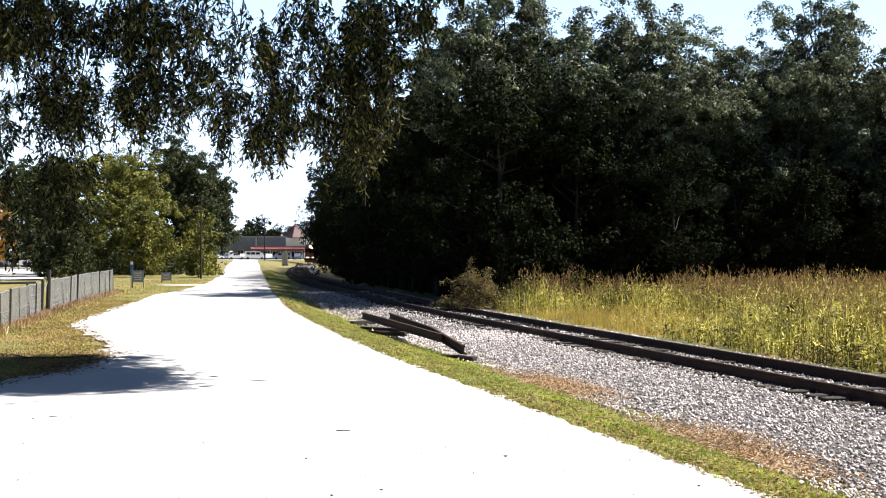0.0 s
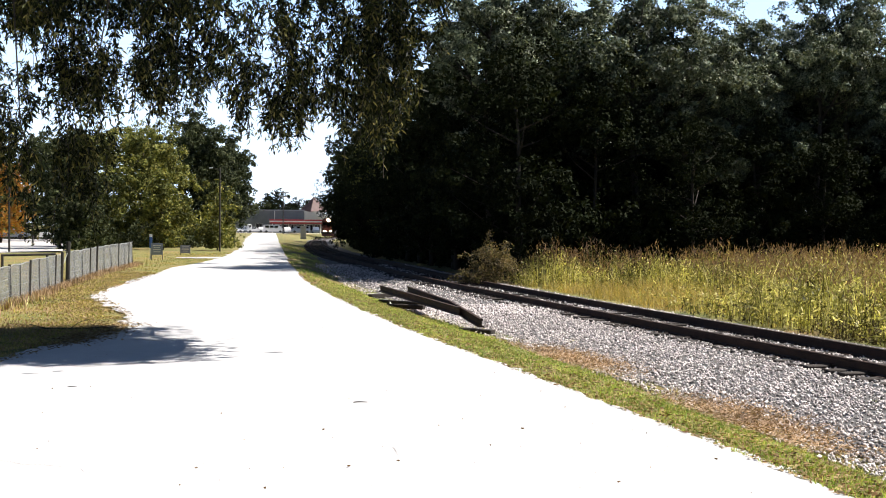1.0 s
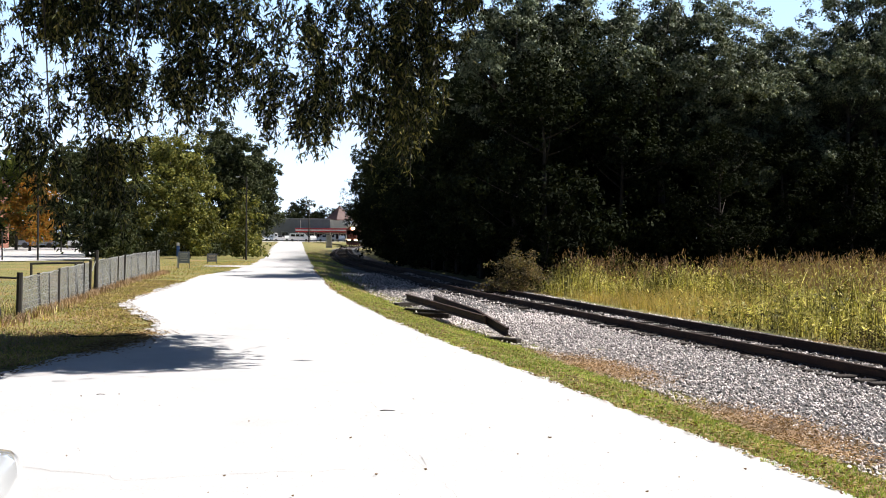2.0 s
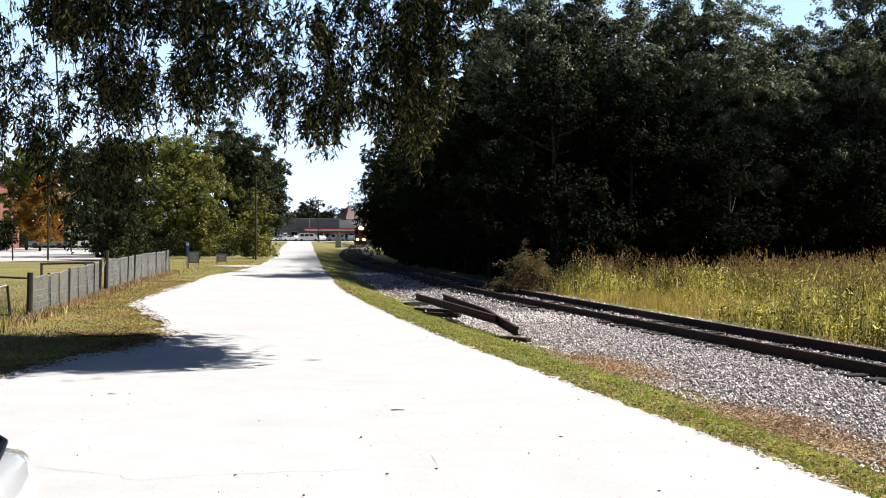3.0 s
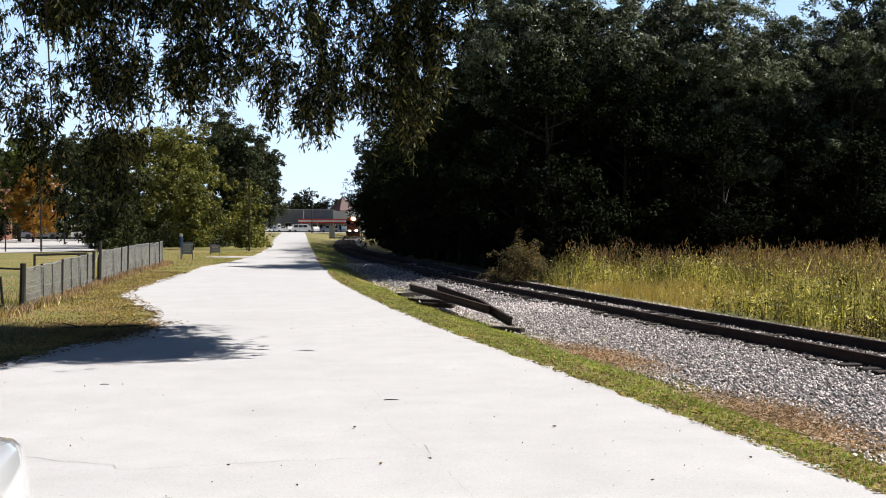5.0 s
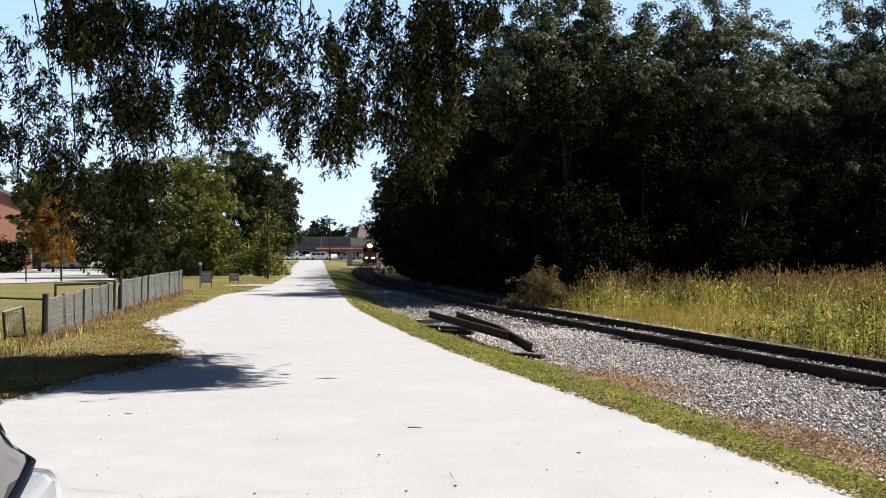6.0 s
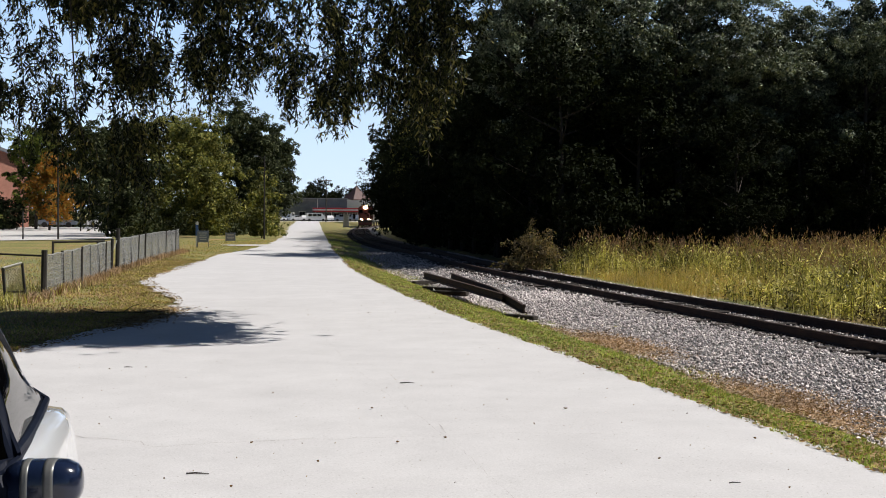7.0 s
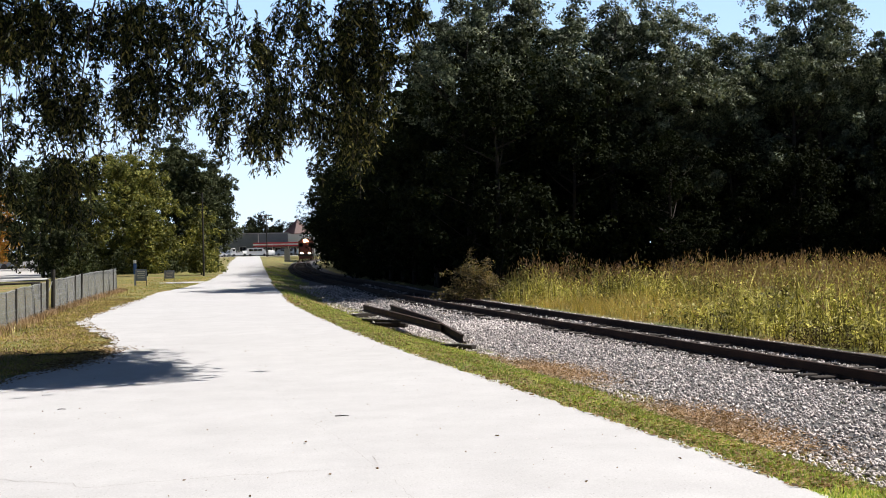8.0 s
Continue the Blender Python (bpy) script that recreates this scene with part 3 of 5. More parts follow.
# ---- trees ----
def tree_parts(seed, height, radius, bare, clumps, per, leaf, leaf_mat, puff=0.62, lean=0.0):
    """Meshes of a tapered trunk with limbs, and of a crown of loose clumps of leaves."""
    rng = np.random.default_rng(seed)
    s = Shape()
    bend = rng.normal(0, 0.25, (5, 2))
    stem = [Vector((bend[:i, 0].sum() * 0.5 + lean * i, bend[:i, 1].sum() * 0.5, height * 0.2 * i - 0.2)) for i in range(5)]
    r0 = 0.010 * height + 0.03
    s.tube(stem, [r0 * 1.25, r0, r0 * 0.8, r0 * 0.55, r0 * 0.2], 7)
    tips = []
    n = 15
    for k in range(n):
        u = bare + (0.78 - bare) * (k + rng.random()) / n
        h = u * height
        i = min(int(h / (0.2 * height)), 3)
        a = stem[i].lerp(stem[i + 1], (h + 0.2 - height * 0.2 * i) / (height * 0.2) % 1.0)
        ang = 2.4 * k + rng.uniform(-0.4, 0.4)
        reach = radius * (0.55 + 0.5 * rng.random()) * (1.0 - 0.55 * max(0.0, (u - 0.45) / 0.55))
        up = height * (0.06 + 0.16 * rng.random())
        mid = a + Vector((math.cos(ang) * reach * 0.5, math.sin(ang) * reach * 0.5, up * 0.4))
        end = a + Vector((math.cos(ang) * reach, math.sin(ang) * reach, up))
        s.tube([a, mid, end], [r0 * 0.38, r0 * 0.22, r0 * 0.06], 5)
        tips += [(mid.lerp(end, w), 0.7 + 0.5 * (1 - w)) for w in (0.2, 0.65, 1.0)]
    tips += [(stem[4] + Vector((0, 0, height * 0.08)), 1.0), (stem[4] + Vector((0.4, 0.2, height * 0.11)), 0.7)]
    tips += [(stem[4] + Vector((rng.normal(0, 0.16 * radius), rng.normal(0, 0.16 * radius), height * rng.uniform(-0.1, 0.06))), 0.8) for k in range(7)]
    cs, ns = [], []
    for k in range(clumps):
        p, w = tips[k % len(tips)]
        c = np.array(p) + rng.normal(0, 0.19 * radius, 3)
        c[2] = max(c[2], height * bare * 0.8)
        size = puff * rng.uniform(0.7, 1.6)
        # a small tuft for every fifth of the clump, leaves on its outside
        for j in range(5):
            o = c + rng.normal(0, size * 0.6, 3) * [1, 1, 0.8]
            d = rng.normal(size=(per // 5, 3))
            d[:, 2] += 0.6
            d /= np.linalg.norm(d, axis=1, keepdims=True)
            cs.append(o + d * size * rng.uniform(0.4, 0.75) * rng.uniform(0.55, 1.1, (len(d), 1)) * [1, 1, 0.8])
            ns.append(d + rng.normal(0, 0.4, d.shape))
    c, d = np.concatenate(cs), np.concatenate(ns)
    c[:, 2] = np.abs(c[:, 2] - 0.2) + 0.2
    v, f = plates(rng, c, d, rng.uniform(0.7, 1.4, len(c)) * leaf, rng.uniform(0.5, 0.9, len(c)) * leaf)
    return s, (v, f, leaf_mat)


def plant_tree(name, seed, height, radius, bare, clumps, per, leaf, leaf_mat, label, at, group="", puff=0.62, lean=0.0):
    t = thing(name, label, "tree", group, at=at)
    s, (v, f, m) = tree_parts(seed, height, radius, bare, clumps, per, leaf, leaf_mat, puff, lean)
    s.done("trunk", M_BARK, t, "", True)
    quick("crown", v, f, m, t)
    return t


def woods():
    rng = random.Random(11)
    label = "tall dense dark green woodland tree at the field's edge"
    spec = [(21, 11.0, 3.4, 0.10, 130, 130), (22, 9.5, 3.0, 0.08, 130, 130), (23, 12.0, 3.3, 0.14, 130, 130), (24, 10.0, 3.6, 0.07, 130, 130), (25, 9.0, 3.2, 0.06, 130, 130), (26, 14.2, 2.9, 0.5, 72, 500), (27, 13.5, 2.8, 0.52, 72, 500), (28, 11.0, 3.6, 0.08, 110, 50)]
    spots = []
    # the edge behind the weeds, then deeper rows
    for row in range(3):
        x = 10.8 - row * 0.6
        while x < 44:
            y = 52 + row * 4.4 + rng.uniform(-1.3, 1.3) + 0.02 * (x - 9) + (2.0 if 12 < x < 16 else 0)
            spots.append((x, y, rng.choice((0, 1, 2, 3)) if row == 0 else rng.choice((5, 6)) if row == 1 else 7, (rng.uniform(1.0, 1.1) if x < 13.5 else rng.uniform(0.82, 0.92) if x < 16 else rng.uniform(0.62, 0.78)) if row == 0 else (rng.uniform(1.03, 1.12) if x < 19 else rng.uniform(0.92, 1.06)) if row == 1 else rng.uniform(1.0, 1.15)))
            x += rng.uniform(2.9, 4.0) if row != 1 else rng.uniform(2.0, 2.6)
    # along the track
    y = 54.0
    while y < 200:
        edge = max(float(TRACK(y)) + 3.5, 0.0588 * y + 2.9)
        spots.append((edge + rng.uniform(-0.2, 0.6), y, rng.choice((1, 4, 4, 3)) if y < 115 else 7, rng.uniform(0.74, 0.84) if y < 58 else rng.uniform(0.92, 1.08)))
        if int(y) % 3:
            spots.append((edge + 4.9 + rng.uniform(-0.5, 0.7), y + 1.5, 7, rng.uniform(0.72, 0.88)))
        y += rng.uniform(3.6, 4.8) if y < 110 else rng.uniform(6, 8)
    # the woods go on round the field: unseen trees, added to darken the car's reflections
    for k in range(17):
        spots.append((39 + rng.uniform(-1.5, 3.5), -28 + 4.6 * k + rng.uniform(-1, 1), 7, rng.uniform(0.95, 1.15)))
    protos = {}
    for x, y, k, s in spots:
        m = pose(x, y, float(gz(x, y)) - 0.05, 0, 0, rng.uniform(0, 360)) @ Matrix.Diagonal((s, s, s * rng.uniform(0.93, 1.05), 1))
        if k not in protos:
            # near-black front trees and pale tall ones: shade and sunlight as leaf colour
            protos[k] = plant_tree("woodland_tree", *spec[k], 0.36 if k == 7 else 0.13 if k in (5, 6) else 0.17, M_SUNLIT_TOP if k in (5, 6) else M_SHADE_LEAF, "tall grey-green tree rising above the woodland edge" if k in (5, 6) else label, (0, 0, 0), "woods beside the track", 0.7 if k == 7 else 0.55)
            protos[k].matrix_basis = m
        else:
            keep = protos[k].matrix_basis.copy()
            protos[k].matrix_basis = Matrix.Identity(4)
            copy_thing(protos[k], m)
            protos[k].matrix_basis = keep
    # undergrowth that closes the foot of the woods, near-black to stand for shade
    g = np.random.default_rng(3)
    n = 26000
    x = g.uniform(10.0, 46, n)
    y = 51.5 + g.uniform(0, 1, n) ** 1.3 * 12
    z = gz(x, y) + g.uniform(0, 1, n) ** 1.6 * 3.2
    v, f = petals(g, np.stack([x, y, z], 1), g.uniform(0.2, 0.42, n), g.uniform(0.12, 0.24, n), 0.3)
    tagged(quick("undergrowth", v, f, M_SHADE_LEAF), "undergrowth at the foot of the woods, coloured near-black for shade", "undergrowth", kind="stuff")
    # trackside scrub, its leaf colour carrying the black shade under the trees
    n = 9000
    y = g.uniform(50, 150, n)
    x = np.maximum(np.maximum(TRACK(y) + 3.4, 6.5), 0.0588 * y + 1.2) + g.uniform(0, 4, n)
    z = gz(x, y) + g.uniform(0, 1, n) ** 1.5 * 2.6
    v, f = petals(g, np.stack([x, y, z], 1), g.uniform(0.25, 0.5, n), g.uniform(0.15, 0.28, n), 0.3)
    tagged(quick("trackside_undergrowth", v, f, M_SHADE_LEAF), "scrub along the railway track, coloured near-black for shade", "undergrowth", kind="stuff")
    # deeper forest, a near-black fill for the shaded interior
    n = 44000
    x = g.uniform(9, 75, n)
    y = 66 + g.uniform(0, 22, n)
    z = g.uniform(0, 1, n) * (10.5 + 1.8 * np.sin(x * 0.7) + 1.2 * np.sin(x * 1.9 + y))
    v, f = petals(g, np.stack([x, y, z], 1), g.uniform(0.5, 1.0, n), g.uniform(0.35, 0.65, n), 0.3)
    tagged(quick("deep_woods", v, f, M_SHADE_LEAF), "dense woods further back, coloured near-black for shade", "woods", kind="stuff")


woods()
# the first tree's darker leaf stands for the shade it is in
plant_tree("broadleaf_tree", 31, 8.0, 3.2, 0.05, 110, 150, 0.22, M_DARKGREEN, "broadleaf tree behind the lawn, in darker green for shade", (-15.6, 96, 0), "trees behind the lawn")
plant_tree("broadleaf_tree", 32, 10.4, 4.0, 0.04, 150, 220, 0.22, M_OLIVE, "full olive green broadleaf tree behind the lawn", (-10.6, 106, 0), "trees behind the lawn", 0.7)
plant_tree("broadleaf_tree", 33, 6.2, 1.5, 0.04, 90, 140, 0.19, M_OLIVE, "small olive green tree with low branches", (-7.8, 94, 0), "trees behind the lawn", 0.5)
plant_tree("broadleaf_tree", 34, 14.0, 4.8, 0.05, 100, 400, 0.27, M_DARKGREEN, "tall dark green tree beside the road", (-8.0, 138, 0), "trees behind the lawn", 0.9)
plant_tree("broadleaf_tree", 35, 11.8, 3.3, 0.32, 100, 400, 0.27, M_DARKGREEN, "dark green tree beside the road", (-5.0, 146, 0), "trees behind the lawn", 0.8)
plant_tree("broadleaf_tree", 36, 12.6, 4.2, 0.08, 120, 150, 0.27, M_DARKGREEN, "dark green tree in a row", (-13.5, 142, 0), "trees behind the lawn", 0.8)
plant_tree("broadleaf_tree", 37, 12.0, 4.4, 0.1, 120, 150, 0.29, M_DARKGREEN, "dark green tree by the parking lot", (-20.0, 140, 0), "trees behind the lawn", 0.8)
plant_tree("autumn_tree", 38, 8.0, 2.0, 0.1, 80, 140, 0.25, M_RUST, "tree with orange and rust autumn leaves", (-26.2, 126, 0))
plant_tree("broadleaf_tree", 39, 10.6, 2.8, 0.08, 100, 140, 0.27, M_OAK, "green tree in front of a brick building", (-29.0, 133, 0), "trees behind the lawn")
plant_tree("broadleaf_tree", 45, 8.8, 2.1, 0.06, 80, 140, 0.24, M_OLIVE, "yellowish green tree by the parking lot", (-32.5, 117, 0), "trees behind the lawn", 0.5)
for x, y, h in ((-32.6, 126, 3.4), (-30.2, 124, 3.0), (-35.4, 127, 3.6)):
    plant_tree("round_shrub", 60 + int(y), h, h * 0.62, 0.03, 70, 60, 0.26, M_SHADE_LEAF, "dark green shrub in front of a brick building", (x, y, 0), "shrubs by the brick building", 0.5)
plant_tree("broadleaf_tree", 40, 12.5, 5.0, 0.1, 140, 70, 0.4, M_DARKGREEN, "dark green tree beyond the parking lot", (-40.0, 150, 0), "trees behind the lawn")
for k, (x, y, h) in enumerate(((-46.0, 168, 15.0), (-37.0, 172, 14.0), (-29.0, 168, 14.5), (-22.5, 158, 12.5))):
    plant_tree("broadleaf_tree", 70 + k, h, h * 0.36, 0.08, 120, 60, 0.44, M_DARKGREEN, "tall dark green tree beyond the parking lot", (x, y, 0), "trees behind the lawn")
plant_tree("broadleaf_tree", 41, 4.4, 1.5, 0.03, 90, 60, 0.22, M_DARKGREEN, "low dark green tree by the fence", (-12.6, 86, 0), "trees behind the lawn", 0.45)
plant_tree("roadside_tree", 42, 5.4, 1.15, 0.06, 70, 60, 0.26, M_OLIVE, "slim olive green tree beside the road", (-4.3, 112, 0), "", 0.45)
plant_tree("round_shrub", 43, 2.3, 1.3, 0.04, 70, 60, 0.2, M_OLIVE, "round green shrub by the lamp post", (-3.7, 93, 0), "", 0.4)
plant_tree("trackside_tree", 44, 8.2, 2.0, 0.14, 110, 80, 0.2, M_OLIVE, "sunlit olive green tree beside the track", (8.0, 88, 0), "", 0.5)
for k, (x, y, h) in enumerate(((0.0, 400, 10), (2.6, 405, 13), (9, 420, 10), (15, 430, 11), (21, 425, 11), (-9, 410, 9))):
    plant_tree("distant_tree", 50 + k, h, h * 0.33, 0.12, 60, 40, 0.7, M_SHADE_LEAF, "distant dark green tree behind the buildings", (x, y, 0), "trees behind the buildings", 1.0)


def low_shrubs(name, label, seed, n, x0, x1, y0, y1, top, leaf):
    g = np.random.default_rng(seed)
    x, y = g.uniform(x0, x1, n), g.uniform(y0, y1, n)
    z = 0.1 + top * g.random(n) ** 1.3 * (0.65 + 0.35 * np.sin(x * 1.1 + 0.7 * np.sin(x * 2.3)))
    v, f = plates(g, np.stack([x, y, z], 1), g.normal(size=(n, 3)) + [0, 0, 0.6], g.uniform(0.7, 1.3, n) * leaf, g.uniform(0.5, 0.8, n) * leaf)
    tagged(quick(name, v, f, M_DARKGREEN), label, "undergrowth", kind="stuff")


# shrubs added as dark fill where shade lies below the trees
low_shrubs("lot_gap_fill", "dark green shrubs added to darken the gaps beyond the parking lot", 91, 16000, -80, -9, 152, 158, 4.2, 0.42)
low_shrubs("tree_shade_fill", "dark shrubs added for the shade under the trees behind the lawn", 92, 9000, -15, -5.5, 101, 110, 2.2, 0.26)
low_shrubs("roadside_shade_fill", "dark shrubs added for the shade under the tall roadside trees", 93, 9000, -14, -3.6, 128, 146, 2.8, 0.32)


# the near tree whose branches hang over the road
# leafy boughs: x, height, half width, half height, twigs
BOUGHS = [
    (-5.8, 4.8, 0.65, 1.3, 170), (-4.98, 4.7, 0.24, 1.1, 78), (-4.6, 3.5, 0.42, 0.28, 40), (-4.2, 4.5, 0.35, 0.8, 32),
    (-3.1, 5.2, 0.72, 0.52, 165), (-2.75, 4.22, 0.52, 0.42, 84), (-2.25, 3.78, 0.16, 0.34, 17), (-3.4, 3.78, 0.6, 0.42, 27),
    (-2.0, 5.25, 0.3, 0.36, 44), (-1.4, 5.05, 0.4, 0.62, 100), (-1.55, 4.08, 0.42, 0.34, 62), (-0.8, 4.38, 0.42, 0.32, 38),
    (-0.75, 5.25, 0.25, 0.5, 32), (-0.2, 5.1, 0.25, 0.6, 9), (0.1, 3.85, 0.68, 0.5, 88), (0.85, 4.65, 0.66, 1.0, 165),
    (1.75, 4.65, 0.33, 1.25, 170), (1.55, 3.75, 0.38, 0.4, 48), (2.2, 5.05, 0.35, 0.7, 55), (2.6, 5.55, 0.3, 0.42, 30),
    (-3.95, 3.3, 0.3, 0.3, 18), (-0.1, 4.6, 0.5, 0.3, 14), (-3.4, 2.75, 0.24, 0.55, 24), (-2.85, 2.75, 0.3, 0.62, 40), (-2.55, 3.05, 0.2, 0.35, 13),
]


def hanging_tree():
    t = thing("overhanging_tree", "large tree with long drooping twigs hanging over the road", "tree")
    rng = np.random.default_rng(61)
    s = Shape()
    s.tube([(-9.6, 18.6, -0.2), (-9.5, 18.6, 1.5), (-9.2, 18.5, 3.4), (-8.6, 18.6, 5.6), (-8.0, 18.6, 8.0)], [0.48, 0.38, 0.33, 0.26, 0.1], 10)
    limbs = []
    ends = [(2.7, 18.5, 6.8), (2.0, 17.2, 6.5), (1.5, 20.2, 6.8), (0.4, 17.6, 6.4), (-0.6, 19.6, 6.7), (-1.6, 17.6, 6.4), (-2.6, 20.6, 6.9), (-3.4, 17.6, 6.3), (-4.6, 17.2, 6.4), (-5.2, 20.4, 6.9), (0.8, 18.4, 7.6), (-2.0, 18.6, 7.4), (-12.5, 17, 5.5), (-13, 20, 6)]
    for k, e in enumerate(ends):
        a = Vector((-9.0, 18.5, 4.6)).lerp(Vector((-8.3, 18.6, 7.0)), (k * 0.37) % 1.0)
        e = Vector(e)
        pts = []
        for i in range(9):
            u = i / 8
            p = a.lerp(e, u)
            p.z += 1.3 * math.sin(math.pi * u) + rng.normal(0, 0.06)
            p.y += rng.normal(0, 0.1)
            pts.append(p)
        s.tube(pts, [0.09 * (1 - i / 8) ** 0.8 + 0.010 for i in range(9)], 6)
        limbs += [np.array(pts[i].lerp(pts[i + 1], w)) for i in range(1, 8) for w in (0, 0.25, 0.5, 0.75)]
    s.done("trunk", M_BARK, t, "grey-brown trunk with arching limbs", True)
    limbs = np.array(limbs)
    tw = Shape()
    centres, ways = [], []
    for sx, sz, rx, rz, count in BOUGHS:
        deep = rng.uniform(17.6, 19.4)
        top = sz + rz
        near = limbs[np.argmin(((limbs - [sx, deep, top + 0.4]) ** 2).sum(1))]
        tw.tube([near, [sx * 0.7 + near[0] * 0.3, (deep + near[1]) / 2, max(top, near[2] * 0.5 + top * 0.5)], [sx + rng.normal(0, 0.1), deep, top], [sx + rng.normal(0, 0.15), deep, sz], [sx + rng.normal(0, 0.15), deep, sz - 0.6 * rz]], [0.014, 0.012, 0.009, 0.006, 0.003], 4)
        for k in range(int(count * 1.12)):
            a, q = rng.uniform(0, 2 * math.pi), rng.random() ** 0.5 * rng.choice((1.0, 1.0, 1.0, 1.25))
            r = np.array([sx + rx * q * math.cos(a), deep + rng.normal(0, 0.45), sz + rz * q * math.sin(a) + 0.12])
            drop = rng.uniform(0.15, 0.5) if rng.random() > 0.12 else rng.uniform(0.5, 0.85)
            out = rng.normal(0, 0.14)
            mid = r + [out * 0.7, rng.normal(0, 0.08), -0.2 * drop]
            e = r + [out, rng.normal(0, 0.1), -drop]
            tw.tube([r, mid, e], 0.0042, 3)
            m = int(50 * drop + 18)
            w = np.sort(rng.random(m))[:, None]
            p = r * (1 - w) ** 2 + 2 * mid * w * (1 - w) + e * w ** 2
            side = rng.normal(size=(m, 3)) * [1, 1, 0.35]
            side[:, 2] -= rng.uniform(0.2, 2.4, m)
            centres.append(p + rng.normal(0, 0.035, p.shape))
            ways.append(side)
    tw.done("branchwork", M_BARK, t, "thin drooping brown twigs")
    # the full upper crown above, out of view, added to shade boughs and road
    crown = rng.uniform((-12.5, 17.9, 7.3), (4.5, 23.2, 10.6), (330, 3))
    crown = crown[(np.abs(crown[:, 0] + 3.4) / 9.5) ** 2 + ((crown[:, 2] - 6.8) / 4.2) ** 2 < 1.25]
    c = (crown[:, None] + rng.normal(0, 0.46, (len(crown), 230, 3))).reshape(-1, 3)
    c[:, 2] = np.maximum(c[:, 2], 6.9)
    v, f = petals(rng, c, rng.uniform(0.24, 0.42, len(c)), rng.uniform(0.11, 0.19, len(c)), 0.5)
    quick("shading_foliage", v, f, M_HANG, t)
    # narrow leaves set along the twigs
    c, d = np.concatenate(centres), np.concatenate(ways)
    d /= np.linalg.norm(d, axis=1, keepdims=True)
    across = np.cross(d, rng.normal(size=d.shape))
    across /= np.linalg.norm(across, axis=1, keepdims=True)
    up = np.cross(d, across)
    ln, wd = rng.uniform(0.075, 0.15, (len(c), 1)), rng.uniform(0.022, 0.038, (len(c), 1))
    v = np.stack([c, c + d * ln * 0.4 + across * wd * 0.5 + up * wd * 0.2, c + d * ln, c + d * ln * 0.4 - across * wd * 0.5 + up * wd * 0.2], 1).reshape(-1, 3)
    quick("foliage", v, np.arange(len(v)).reshape(-1, 4), M_HANG, t, "narrow pointed green leaves, near-black for shade and some yellow for sunlight")


hanging_tree()


# ---- weeds, grass and litter ----
def scatter_weeds():
    rng = np.random.default_rng(71)
    n = 30000
    y = 14 + rng.random(n) * 36
    x = TRACK(y) + 2.6 + rng.random(n) ** 1.1 * 30
    # a low patch of dry grass by the bush, rising softly into the weeds
    out = np.maximum(np.maximum((x - TRACK(y) - 3.6 - 0.2 * (y - 31)) / 2.6, (y - 43.5) / 3.0), (35.5 - y) / 4.0)
    out = np.clip(out - 0.1 + 0.16 * np.sin(2.1 * x + y) + 0.12 * np.sin(1.7 * y - x) + rng.normal(0, 0.1, n), 0, 1)
    out = out * out * (3 - 2 * out)
    zone = rng.random(n) > out * 0.93 + 0.05
    tall = np.clip((x - TRACK(y) - 2.3) / 1.3, 0.3, 1) * (0.36 + 0.64 * out)
    patch = 0.75 + 0.35 * np.sin(x * 1.3 + 0.6 * np.sin(y)) * np.sin(y * 0.9 + x * 0.3)
    keep = x < 14 + 0.62 * y
    x, y, tall, patch, zone = x[keep], y[keep], tall[keep], patch[keep], zone[keep]
    h = (0.3 + 1.25 * tall * patch) * rng.uniform(0.7, 1.15, len(x))
    foot = np.stack([x, y, gz(x, y) - 0.03], 1)
    straw = zone
    v, f = blades(rng, foot[~straw], h[~straw], rng.uniform(0.012, 0.03, (~straw).sum()), 0.4)
    lv = foot[~straw].repeat(7, 0)
    lv[:, 2] += (h[~straw].repeat(7) * rng.uniform(0.15, 0.95, len(lv)))
    lv[:, :2] += rng.normal(0, 0.09, (len(lv), 2))
    v2, f2 = petals(rng, lv, rng.uniform(0.07, 0.18, len(lv)), rng.uniform(0.022, 0.052, len(lv)), -0.1)
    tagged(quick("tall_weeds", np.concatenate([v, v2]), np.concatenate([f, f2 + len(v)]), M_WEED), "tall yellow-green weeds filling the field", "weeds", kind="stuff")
    v, f = blades(rng, np.repeat(foot[straw], 3, 0) + rng.normal(0, 0.08, (3 * straw.sum(), 3)) * [1, 1, 0], np.repeat(h[straw], 3) * rng.uniform(0.35, 1.0, 3 * straw.sum()), 0.016, 1.3)
    tagged(quick("straw_grass", v, f, M_STRAW), "dry straw-coloured grass in the field", "grass", kind="stuff")
    pick = (~straw) & (tall > 0.85) & (rng.random(len(x)) < np.where(y > 36, 1.0, 0.45))
    top = foot[pick].copy()
    top[:, 2] += h[pick] * 0.98
    top = np.repeat(top, 3, 0) + rng.normal(0, 0.05, (3 * pick.sum(), 3)) * [1, 1, 2]
    v, f = petals(rng, top, rng.uniform(0.10, 0.26, len(top)), rng.uniform(0.016, 0.036, len(top)), -1.0)
    tagged(quick("seed_heads", v, f, M_SEED), "brown feathery seed heads on the weeds", "weeds", kind="stuff")


def scatter_shaded_stems():
    """Brown stems and leaves low down between the weeds, darkened for shade, thickest by the track."""
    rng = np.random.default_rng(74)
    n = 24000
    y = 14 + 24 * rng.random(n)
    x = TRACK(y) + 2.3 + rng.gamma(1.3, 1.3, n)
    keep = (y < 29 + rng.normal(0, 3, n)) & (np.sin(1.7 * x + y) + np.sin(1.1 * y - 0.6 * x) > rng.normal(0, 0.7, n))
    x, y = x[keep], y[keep]
